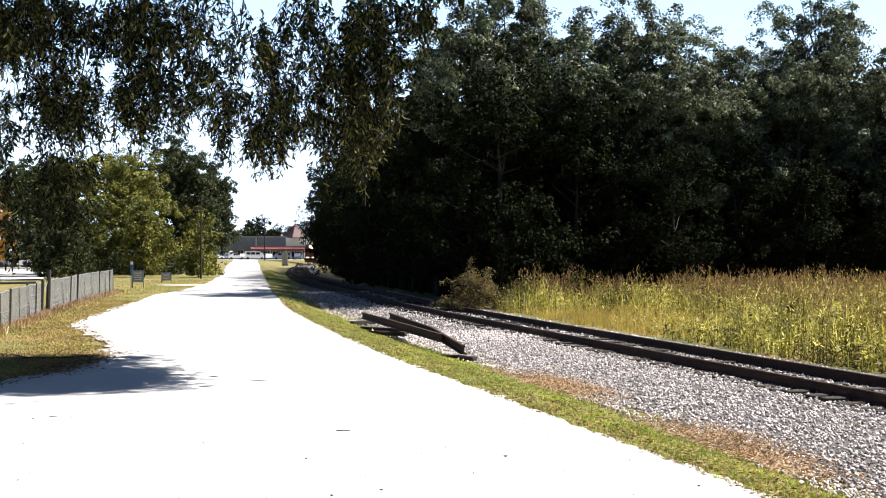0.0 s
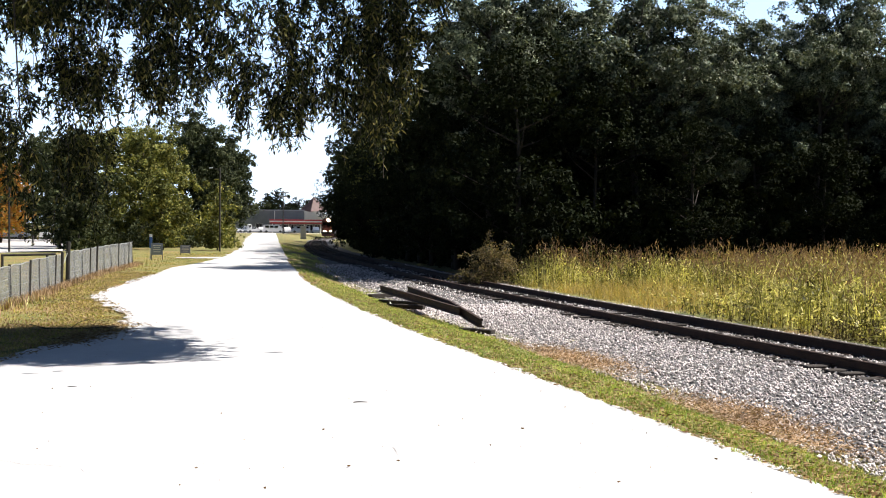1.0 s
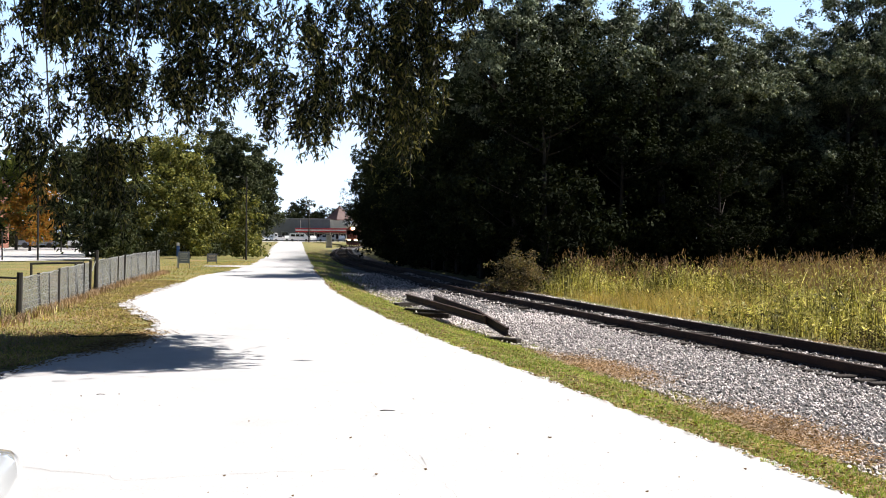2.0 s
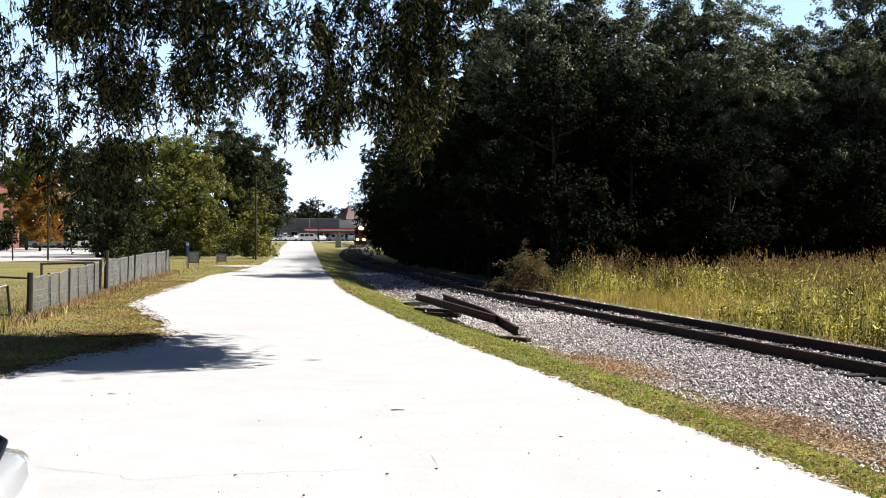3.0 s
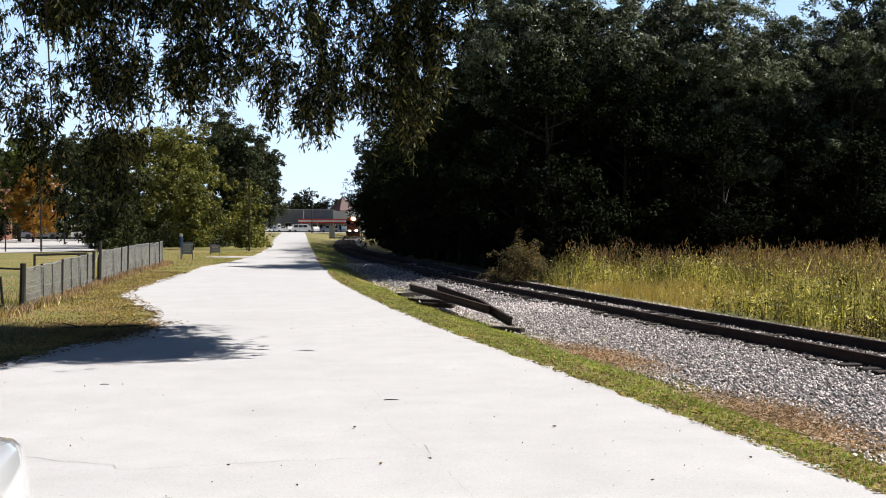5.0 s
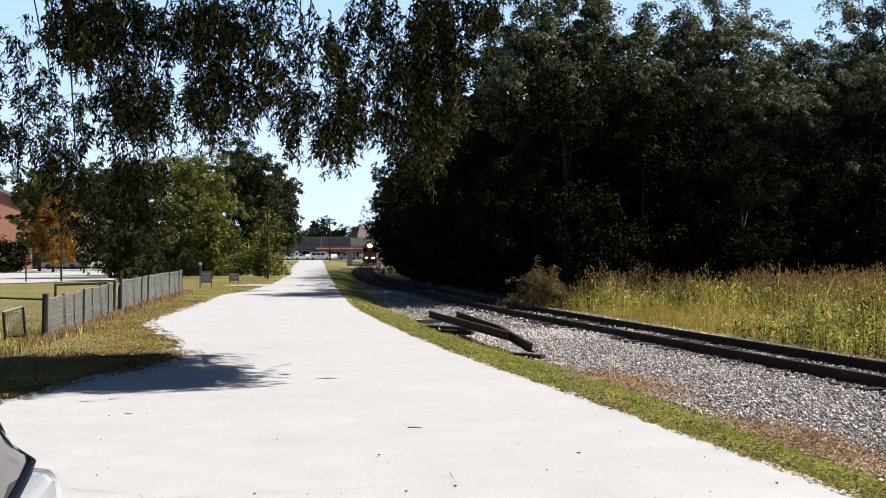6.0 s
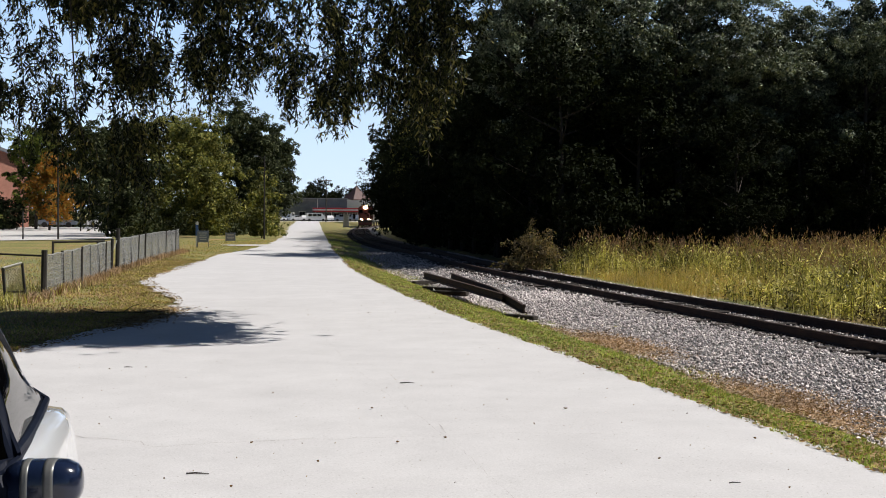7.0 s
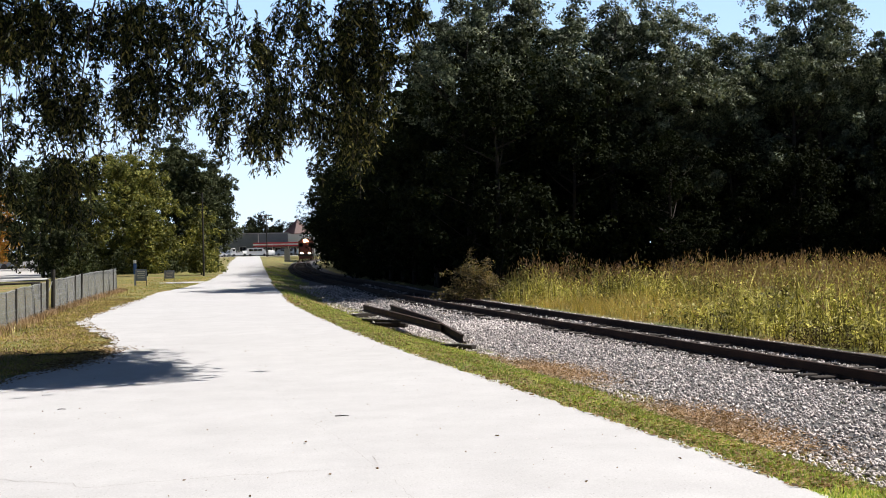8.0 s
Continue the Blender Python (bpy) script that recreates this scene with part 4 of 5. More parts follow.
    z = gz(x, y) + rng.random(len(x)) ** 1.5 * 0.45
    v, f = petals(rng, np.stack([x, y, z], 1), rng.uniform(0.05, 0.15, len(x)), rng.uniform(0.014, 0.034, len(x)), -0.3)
    tagged(quick("shaded_dead_stems", v, f, M_DEAD_SHADE), "brown dead stems low between the weeds, darkened for shade", "weeds", kind="stuff")


def scatter_grass():
    rng = np.random.default_rng(72)
    n = 52000
    y = 7.5 + 32 * rng.random(n) ** 1.5
    l, r = ROAD_R(y) - 0.05, EDGE(y) + 0.2
    x = l + (r - l) * rng.random(n)
    bare = np.sin(x * 2.1 + 1.3 * np.sin(y * 0.8)) * np.sin(y * 1.1 + x) + 1.2 * ((x - l) / (r - l)) ** 3 > rng.uniform(0.35, 1.2, n)
    x, y = x[~bare], y[~bare]
    foot = np.stack([x, y, gz(x, y)], 1)
    v, f = blades(rng, foot, rng.uniform(0.022, 0.06, len(x)), rng.uniform(0.008, 0.016, len(x)), 0.9)
    tagged(quick("verge_grass", v, f, M_BLADE), "short green verge grass between road and ballast", "grass", kind="stuff")
    n = 25000
    y = 15 + 70 * rng.random(n) ** 1.6
    x = ROAD_L(y) + 0.05 - rng.gamma(1.6, 2.2, n)
    keep = x > -22
    x, y = x[keep], y[keep]
    foot = np.stack([x, y, gz(x, y)], 1)
    s = np.where(y > 35, 1.6, 1.0)
    v, f = blades(rng, foot, rng.uniform(0.015, 0.045, len(x)) * s, rng.uniform(0.008, 0.016, len(x)) * s, 0.9)
    tagged(quick("lawn_grass", v, f, M_DRYLAWN), "short dry lawn grass beside the road", "grass", kind="stuff")
    # tongues of grass and brown litter creeping over the road's worn edge
    n = 26000
    y = 15 + 34 * rng.random(n) ** 1.2
    reach = -0.22 + 0.2 * np.sin(y * 2.9 + 2 * np.sin(y * 0.7)) + 0.14 * np.sin(y * 6.1)
    x = ROAD_L(y) + reach - rng.gamma(1.3, 0.55, n)
    foot = np.stack([x, y, np.maximum(gz(x, y), 0.0)], 1)
    brown = rng.random(n) < 0.45
    for pick, name, mat, label in ((~brown, "edge_grass", M_DRYLAWN, "ragged grass creeping over the road edge"), (brown, "edge_straw", M_STALK, "brown dead grass and litter along the road edge")):
        v, f = blades(rng, foot[pick], rng.uniform(0.012, 0.05, pick.sum()), rng.uniform(0.012, 0.03, pick.sum()), 1.6)
        tagged(quick(name, v, f, mat), label, "grass", kind="stuff")
    # brown and dark patches in the lawn
    n = 22000
    y = 16 + 40 * rng.random(n) ** 1.3
    x = ROAD_L(y) - 0.2 - rng.gamma(1.8, 1.6, n)
    keep = (np.sin(x * 1.9 + 2 * np.sin(y * 0.5)) + np.sin(y * 1.3 + x * 0.6) + rng.normal(0, 0.6, n) > 0.35) & (x > -18)
    x, y = x[keep], y[keep]
    v, f = blades(rng, np.stack([x, y, gz(x, y)], 1), rng.uniform(0.02, 0.07, len(x)), rng.uniform(0.012, 0.026, len(x)), 1.3)
    tagged(quick("lawn_straw", v, f, M_STALK), "brown dead grass in patches on the lawn", "grass", kind="stuff")
    # rougher tufts on the bank further along
    n = 9000
    y = 38 + 90 * rng.random(n) ** 1.3
    l, r = ROAD_R(y) + 0.05, EDGE(y) + 0.5
    x = l + (r - l) * rng.random(n)
    keep = np.sin(x * 2.4 + y * 0.21) + np.sin(y * 0.63) + rng.normal(0, 0.5, n) > -0.2
    x, y = x[keep], y[keep]
    foot = np.stack([x, y, gz(x, y)], 1)
    v, f = blades(rng, foot, rng.uniform(0.025, 0.08, len(x)), rng.uniform(0.02, 0.045, len(x)), 0.9)
    tagged(quick("bank_grass", v, f, M_BLADE), "rough tufts of grass on the bank below the track", "grass", kind="stuff")
    # taller growth at the fence
    n = 2600
    y = rng.uniform(23, 31, n)
    x = -5.6 - rng.gamma(1.5, 1.2, n) + rng.normal(0, 0.3, n)
    foot = np.stack([x, y, gz(x, y)], 1)
    v, f = blades(rng, foot, rng.uniform(0.05, 0.24, n), rng.uniform(0.012, 0.025, n), 0.8)
    tagged(quick("fence_weeds", v, f, M_WEED), "yellow-green weeds growing through the fence", "weeds", kind="stuff")
    n = 4200
    y = rng.uniform(25, 59, n)
    x = np.interp(y, (27.3, 39.3, 47, 57.8), (-5.88, -6.15, -6.3, -6.15)) + rng.normal(0.12, 0.16, n)
    foot = np.stack([x, y, gz(x, y)], 1)
    v, f = blades(rng, foot, rng.uniform(0.06, 0.22, n), rng.uniform(0.012, 0.03, n), 0.9)
    tagged(quick("fence_straw", v, f, M_STALK), "brown dry grass along the foot of the fence", "grass", kind="stuff")
    # fallen leaves along the edges
    n = 20000
    y = 8 + 40 * rng.random(n) ** 1.5
    right = rng.random(n) < 0.72
    x = np.where(right, ROAD_R(y) - 0.06 + rng.gamma(1.2, 0.75, n), ROAD_L(y) - rng.gamma(1.2, 0.5, n) + 0.25)
    z = np.maximum(gz(x, y), np.where((x < ROAD_R(y)) & (x > ROAD_L(y)), 0.006, -9)) + np.where((x < ROAD_R(y)) & (x > ROAD_L(y)), 0.008, 0.024)
    k = 3600
    ye = rng.choice((20.2, 21.2, 22.0, 23.0), k) + rng.normal(0, 0.5, k)
    xe = ROAD_L(ye) + rng.normal(0.0, 0.26, k)
    x, y, z, n = np.concatenate([x, xe]), np.concatenate([y, ye]), np.concatenate([z, np.full(k, 0.014)]), n + k
    v, f = petals(rng, np.stack([x, y, z], 1), rng.uniform(0.045, 0.10, n), rng.uniform(0.025, 0.055, n), 0.0)
    v = v.reshape(-1, 4, 3)
    v[:, 1:, 2] = v[:, :1, 2] + (v[:, 1:, 2] - v[:, :1, 2]) * 0.25
    tagged(quick("leaf_litter", v.reshape(-1, 3), f, M_LITTER), "dry brown fallen leaves along the road edges", "leaves", kind="stuff")


def scatter_straw():
    """Brown dry stalks where grass and ballast meet."""
    rng = np.random.default_rng(73)
    n = 9500
    mid = rng.choice((13.4, 14.3, 15.2, 20.4, 21.3, 22.3), n)
    y = mid + rng.normal(0, 0.85, n)
    x = EDGE(y) + rng.normal(0.08, 0.34, n)
    v, f = petals(rng, np.stack([x, y, gz(x, y) + 0.06], 1), rng.uniform(0.06, 0.18, n), rng.uniform(0.012, 0.028, n), 0.0)
    v = v.reshape(-1, 4, 3)
    v[:, 1:, 2] = v[:, :1, 2] + np.abs(v[:, 1:, 2] - v[:, :1, 2]) * 0.35
    tagged(quick("dry_stalks", v.reshape(-1, 3), f, M_STALK), "brown dry stalks and pine straw along the ballast", "straw", kind="stuff")


def fallen_branch():
    b = thing("fallen_branch", "bare dead branch lying on the shaded lawn edge", "branch", at=(-3.5, 22.2, 0.0))
    s = Shape()
    s.tube([(-0.62, 0.1, 0.10), (-0.3, 0.02, 0.03), (0.1, 0, 0.02), (0.5, 0.05, 0.03)], [0.006, 0.012, 0.016, 0.012], 6)
    s.done("stem", M_BARK, b)
    for p in ([(0.1, 0, 0.03), (0.25, 0.05, 0.14), (0.42, 0.1, 0.19)], [(-0.3, 0.02, 0.03), (-0.42, 0, 0.02), (-0.55, -0.1, 0.03)], [(0.5, 0.05, 0.03), (0.62, 0.1, 0.05), (0.8, 0.1, 0.03)]):
        Shape().tube(p, [0.010, 0.007, 0.004], 5).done("twig", M_BARK, b)


fallen_branch()
scatter_weeds()
scatter_shaded_stems()
scatter_grass()
scatter_straw()
bush = thing("bush", "scraggly greyish green bush beside the track", "bush", at=(8.3, 46.8, -0.5))
bs, (bv, bf, bmat) = tree_parts(77, 1.75, 0.9, 0.03, 80, 90, 0.075, M_BUSH, 0.26)
bs.done("stems", M_BARK, bush)
quick("foliage", bv, bf, bmat, bush)

# a stray sprig that tops the bush
g = np.random.default_rng(5)
u = g.random(160)
c = np.stack([0.12 + 0.22 * u + g.normal(0, 0.05, 160), g.normal(0, 0.05, 160), 1.5 + 0.72 * u], 1)
v, f = petals(g, c, g.uniform(0.06, 0.13, 160), g.uniform(0.02, 0.05, 160), -0.3)
quick("sprig", v, f, M_BUSH, bush, "thin upright sprig")


# ---- fence, signs, poles ----
def post(p, h, r, parent, name="post", mat=None):
    g = random.Random(int(p[0] * 97 + p[1] * 131))
    Shape().tube([(p[0], p[1], -0.2), (p[0] + g.uniform(-0.05, 0.05) * h, p[1] + g.uniform(-0.05, 0.05) * h, h + g.uniform(-0.03, 0.05))], [r * 1.05, r], 8).done(name, mat or M_POST, parent)


def chain_link(a, b, h, parent, cell=0.075, wire=0.004):
    """Woven diagonal wires between two posts."""
    a, b = Vector((a[0], a[1], 0.02)), Vector((b[0], b[1], 0.02))
    n = int((b - a).length / cell)
    d = (b - a) / n
    k = int(h / cell)
    side = Vector((-d.y, d.x, 0)).normalized()
    v, f = [], []
    for sgn in (1, -1):
        for i in range(-k, n + 1):
            lo, hi = max(i, 0), min(i + k, n)
            if hi <= lo:
                continue
            za, zb = (lo - i) * h / k, (hi - i) * h / k
            if sgn < 0:
                za, zb = h - za, h - zb
            p, q = a + d * lo + Vector((0, 0, za)), a + d * hi + Vector((0, 0, zb))
            w = Vector((0, 0, wire * 1.2))
            s = side * wire
            m = len(v)
            v += [p - w, p + w, p + s, q - w, q + w, q + s]
            f += [(m, m + 1, m + 4, m + 3), (m + 1, m + 2, m + 5, m + 4), (m + 2, m, m + 3, m + 5)]
    quick("wire_mesh", [tuple(p) for p in v], np.array(f), M_GREY, parent, "grey galvanised chain-link mesh")


def build_fence():
    fence = thing("chain_link_fence", "grey chain-link fence with dark posts along the lawn", "fence")
    ys = [27.3, 29.8, 32.4, 35.6, 38.0, 39.4, 43.0, 47.0, 51.0, 55.2, 57.8]
    pts = [(float(np.interp(y, (27.3, 39.3, 47, 57.8), (-5.88, -6.15, -6.3, -6.15))), y) for y in ys]
    high = line((27.3, 0.86), (40, 0.99), (58, 1.05))
    tall, gap = 5, 4
    for i, (p, q) in enumerate(zip(pts, pts[1:])):
        if i not in (0, gap):
            post(((p[0] + q[0]) / 2, (p[1] + q[1]) / 2), float(high(p[1])) + 0.01, 0.022, fence, "stake")
    for i, p in enumerate(pts):
        post(p, float(high(p[1])) + (0.14 if i == 0 else 0.3 if i == tall else 0.03), 0.065 if i in (0, tall) else 0.045 if i == gap else 0.034, fence)
    for i, (p, q) in enumerate(zip(pts, pts[1:])):
        top = float(high(p[1]))
        sag = random.Random(int(p[1] * 10))
        if i == gap:
            Shape().tube([(*p, 0.05), (*q, 0.06)], 0.05, 6).done("sill_bar", M_POST, fence, "dark rotten sill of the open gap")
            Shape().tube([(p[0], p[1], top + 0.05), ((p[0] + q[0]) / 2, (p[1] + q[1]) / 2, top + 0.12), (q[0], q[1], top + 0.02)], 0.014, 6).done("top_rail", M_POST, fence)
            Shape().tube([(p[0], p[1], 0.55), ((p[0] + q[0]) / 2, (p[1] + q[1]) / 2, 0.72), (q[0], q[1], 0.98)], 0.012, 5).done("brace_wire", M_GREY, fence)
            continue
        chain_link(p, q, top, fence, 0.072, 0.005)
        Shape().tube([(p[0] + (q[0] - p[0]) * k / 5, p[1] + (q[1] - p[1]) * k / 5, top + 0.01 + sag.uniform(-0.03, 0.03)) for k in range(6)], 0.012, 6).done("top_rail", M_GREY, fence)
        # loose tension wires
        for z in (0.2, 0.36, 0.52, 0.68) if i in (0, 3, 5) else (0.45,):
            Shape().tube([(p[0] + 0.02 + (q[0] - p[0]) * k / 6, p[1] + (q[1] - p[1]) * k / 6, z * top + sag.uniform(-0.02, 0.02)) for k in range(7)], 0.005, 4).done("tension_wire", M_GREY, fence)
    side = thing("chain_link_fence", "open dark wire fence running off across the lawn", "fence")
    row = [(-5.88, 27.3), (-7.6, 29.0), (-9.6, 29.6), (-12.5, 30.2), (-16, 31)]
    for p in row[1:]:
        post(p, 0.86, 0.03, side)
    for p, q in zip(row, row[1:]):
        Shape().tube([(*p, 0.87), (*q, 0.87)], 0.022, 6).done("top_rail", M_POST, side)
        chain_link(p, q, 0.85, side, 0.15, 0.002)
    gate = thing("fence_gate", "leaning pale metal gate panel against the fence", "gate", at=(-6.42, 27.0, 0), rz=8)
    g = Shape()
    g.tube([(-0.2, 0, 0.02), (-0.24, 0.02, 0.62)], 0.035, 6).tube([(0.22, 0, 0.02), (0.15, 0.05, 0.72)], 0.03, 6).tube([(-0.2, 0, 0.1), (0.22, 0, 0.1)], 0.02, 6)
    g.done("gate_frame", M_POST, gate, "dark rusty pipe frame")
    Shape().tube([(-0.24, 0.02, 0.61), (0.15, 0.05, 0.72)], 0.03, 6).done("top_bar", M_TRIM, gate, "chipped white top bar")
    chain_link((-0.2, 0.02), (0.18, 0.02), 0.6, gate, 0.06, 0.006)
    back = thing("pipe_barrier", "low dark pipe barrier on the lawn", "barrier")
    Shape().tube([(-10.2, 49.5, -0.1), (-10.2, 49.5, 0.66)], 0.05, 8).done("post", M_POST, back)
    Shape().tube([(-8.3, 49.9, -0.1), (-8.3, 49.9, 0.66)], 0.05, 8).done("post", M_POST, back)
    Shape().tube([(-10.25, 49.5, 0.64), (-8.25, 49.9, 0.68)], 0.045, 8).done("bar", M_POST, back)
    stake = thing("steel_stake", "thin dark steel stake standing in the lawn", "stake", at=(-19.2, 84, 0))
    Shape().tube([(0, 0, -0.2), (0, 0, 1.9)], 0.05, 6).done("shaft", M_POST, stake)


def yard_sign(x, y, w, h, base, label):
    s = thing("yard_sign", label, "sign", "signs on the lawn", at=(x, y, 0), rz=4)
    Shape().box((0, 0, base + h / 2), (w, 0.02, h), bevel=0.004).done("board", M_SIGN, s, "blue-grey board")
    for k in range(4):
        Shape().box((0, -0.014, base + h * (0.8 - 0.18 * k)), (w * (0.7 - 0.12 * (k % 2)), 0.004, h * 0.06)).done("text_bar", M_TRIM, s)
    for sx in (-1, 1):
        Shape().box((sx * w * 0.46, 0.022, (base + h) / 2 - 0.1), (0.035, 0.02, base + h + 0.2)).done("leg", M_POST, s)


def lamp_post(x, y, h, arm, label):
    p = thing("lamp_post", label, "lamp post", at=(x, y, 0))
    Shape().tube([(0, 0, -0.3), (0, 0, h * 0.5), (0, 0, h)], [0.07, 0.06, 0.05], 8).done("pole", M_POST, p)
    if arm:
        Shape().tube([(0, 0, h - 0.25), (arm * 0.5, 0, h - 0.05), (arm, 0, h)], 0.025, 6).done("arm", M_POST, p)
        Shape().box((arm * 1.15, 0, h - 0.02), (0.26, 0.16, 0.09), bevel=0.03).done("lamp_head", M_GREY, p, "grey lamp head")


def utility_pole(x, y, h):
    p = thing("utility_pole", "wooden utility pole with crossarms and insulators", "utility pole", at=(x, y, 0))
    Shape().tube([(0, 0, -0.3), (0, 0, h * 0.5), (0, 0, h)], [0.14, 0.12, 0.10], 8).done("pole", M_POST, p)
    for z, w in ((h - 0.4, 2.6), (h - 1.4, 2.0)):
        a = Shape().box((0, -0.14, z), (w, 0.16, 0.22), bevel=0.01).done("crossarm", M_POLE, p)
        for k in (-0.45, -0.2, 0.2, 0.45):
            Shape().tube([(w * k, -0.14, z + 0.06), (w * k, -0.14, z + 0.16), (w * k, -0.14, z + 0.24)], [0.05, 0.07, 0.03], 6).done("insulator", M_GREY, a)


build_fence()
yard_sign(-5.75, 66.0, 0.60, 0.62, 0.28, "small blue-grey lawn sign with unreadable white lines")
yard_sign(-5.0, 77.0, 0.62, 0.5, 0.12, "small low blue-grey lawn sign with unreadable lines")
marker = thing("marker_post", "slim white and blue marker post", "marker post", at=(-6.25, 68.0, 0))
Shape().box((0, 0, 0.25), (0.12, 0.05, 0.7), bevel=0.01).done("lower_post", M_TRIM, marker)
Shape().box((0, 0, 0.9), (0.15, 0.06, 0.6), bevel=0.01).done("blue_panel", M_BLUE, marker, "blue panel with a white edge")
Shape().box((0, 0, 1.28), (0.15, 0.06, 0.16), bevel=0.01).done("cap", M_TRIM, marker)
lamp_post(-3.35, 89, 6.0, -0.55, "dark lamp post with a pale head beside the road")
lamp_post(-16.9, 84, 8.6, 0, "plain dark pole at the parking lot")
lamp_post(-22.0, 120, 7.2, 0.5, "lamp post with a pale head in the parking lot")
utility_pole(3.75, 292, 10.2)


# ---- buildings ----
def window_unit(parent, x, y, z, w, h, depth=0.12):
    """A window in a wall that faces -y."""
    win = Shape().box((x, y + depth, z), (w, 0.04, h)).done("window", M_WINDOW, parent)
    f = Shape()
    t = 0.09
    f.box((x - w / 2 - t / 2, y, z), (t, 0.2, h + 2 * t)).box((x + w / 2 + t / 2, y, z), (t, 0.2, h + 2 * t))
    f.box((x, y, z + h / 2 + t / 2), (w, 0.2, t)).box((x, y, z - h / 2 - t / 2), (w, 0.24, t)).box((x, y - 0.02, z), (0.06, 0.12, h))
    f.done("window_frame", M_TRIM, win)
    return win


def long_hall():
    b = thing("long_commercial_building", "long grey flat-roofed commercial building with windows", "building")
    y0 = 336.0
    Shape().box((-8, y0 + 9, 3.0), (36, 18, 6.0)).done("wall", M_SLATE, b)
    Shape().box((-8, y0 + 9, 6.1), (36.5, 18.5, 0.25)).done("roof", M_GREY, b)
    Shape().box((-5.5, y0 + 5, 6.75), (5.0, 6, 1.0), bevel=0.05).done("roof_unit", M_TRIM, b, "pale rooftop structure")
    for k in range(7):
        window_unit(b, -16 + 4.6 * k, y0 - 0.1, 1.7, 1.6, 1.5)
    Shape().tube([(2.0, y0 - 0.12, 0), (2.0, y0 - 0.12, 5.9)], 0.09, 6).done("downpipe", M_TRIM, b)
    s = thing("shop_front", "low shop with a red and white striped canopy", "shop")
    Shape().box((8.2, 331, 1.5), (13.0, 6, 3.0)).done("wall", M_SLATE, s)
    for k, (z, m) in enumerate(((3.35, M_REDPAINT), (2.98, M_TRIM), (2.6, M_REDPAINT))):
        Shape().box((7.9, 326.4, z), (14.6, 3.4, 0.36), bevel=0.03).done("canopy_band", m, s, ("red", "white", "red")[k] + " painted canopy band")
    for k in range(6):
        window_unit(s, 2.9 + 2.1 * k, 327.9, 1.35, 1.5, 1.5)
    for k in range(4):
        Shape().tube([(1.4 + 4.2 * k, 325.2, 0), (1.4 + 4.2 * k, 325.2, 2.45)], 0.08, 6).done("column", M_TRIM, s)


def depot():
    d = thing("depot_building", "white station building with a steep red-brown pyramid roof", "station")
    cx, cy = 13.0, 345.0
    Shape().box((cx, cy, 3.0), (5.4, 5.4, 6.0)).done("wall", M_TRIM, d)
    r = Shape()
    e = 3.3
    r.loft([[Vector((cx + sx * k, cy + sy * k, z)) for sx, sy in ((-0.3, -1.25), (1.25, -0.3), (0.3, 1.25), (-1.25, 0.3))] for k, z in ((e, 5.85), (e, 6.1), (1.5, 8.0), (0.12, 10.0))])
    r.done("roof", M_ROOFRED, d, "red-brown pyramid roof with flared eaves")
    Shape().tube([(cx, cy, 9.9), (cx, cy, 10.7)], 0.06, 6).done("finial", M_POST, d)
    for k in (-1, 1):
        window_unit(d, cx + k * 1.2, cy - 2.75, 3.9, 1.1, 1.4)
        window_unit(d, cx + k * 1.2, cy - 2.75, 1.5, 1.1, 1.6)
    g = thing("gabled_annex", "low annex with a pale grey gable roof", "building")
    Shape().box((9.2, 346, 1.9), (7.0, 5, 3.8)).done("wall", M_TRIM, g)
    Shape().prism([(5.2, 3.9), (9.4, 6.1), (13.4, 3.9), (13.4, 3.7), (5.2, 3.7)], 343.2, 348.8).done("roof", M_GREY, g)
    window_unit(g, 8.0, 343.4, 2.0, 1.3, 1.5)
    pav = thing("white_pavilion", "white open pavilion with posts beside the station", "pavilion")
    Shape().prism([(14.6, 4.4), (18, 5.6), (21.4, 4.4), (21.4, 4.2), (14.6, 4.2)], 338, 343).done("roof", M_TRIM, pav)
    for x in (15, 18, 21):
        Shape().box((x, 338.3, 2.1), (0.2, 0.2, 4.2)).done("column", M_TRIM, pav)


def brick_house():
    h = thing("brick_building", "red brick building with a gable and an arched window", "building", at=(-38.9, 145, 0), rz=38)
    Shape().prism([(-7, 0), (7, 0), (7, 8.1), (0, 10.1), (-7, 8.1)], 0, 14).done("wall", M_BRICK, h)
    Shape().prism([(-7.6, 7.7), (0, 10.1), (7.6, 7.7), (7.6, 8.05), (0, 10.5), (-7.6, 8.05)], -0.5, 14.5).done("roof", M_SLATE, h, "dark grey gable roof")
    for x in (-4.9, 1.8):
        pts = [(x - 0.9, 4.2), (x + 0.9, 4.2), (x + 0.9, 6.6)] + [(x + 0.9 * math.cos(a), 6.6 + 0.9 * math.sin(a)) for a in np.linspace(0.3, math.pi - 0.3, 7)] + [(x - 0.9, 6.6)]
        w = Shape().prism(pts, -0.04, 0.1).done("window", M_WINDOW, h)
        fr = Shape()
        arc = [(x + 0.98 * math.cos(a), -0.06, 6.6 + 0.98 * math.sin(a)) for a in np.linspace(0, math.pi, 11)]
        fr.tube([(x + 0.98, -0.06, 4.15)] + arc + [(x - 0.98, -0.06, 4.15), (x + 0.98, -0.06, 4.15)], 0.08, 5)
        fr.box((x, -0.06, 5.8), (0.07, 0.06, 3.3)).done("window_frame", M_TRIM, w)


long_hall()
depot()
brick_house()
case = thing("signal_cabinet", "grey steel railway signal cabinet beside the track", "cabinet", at=(6.9, 236, -0.6))
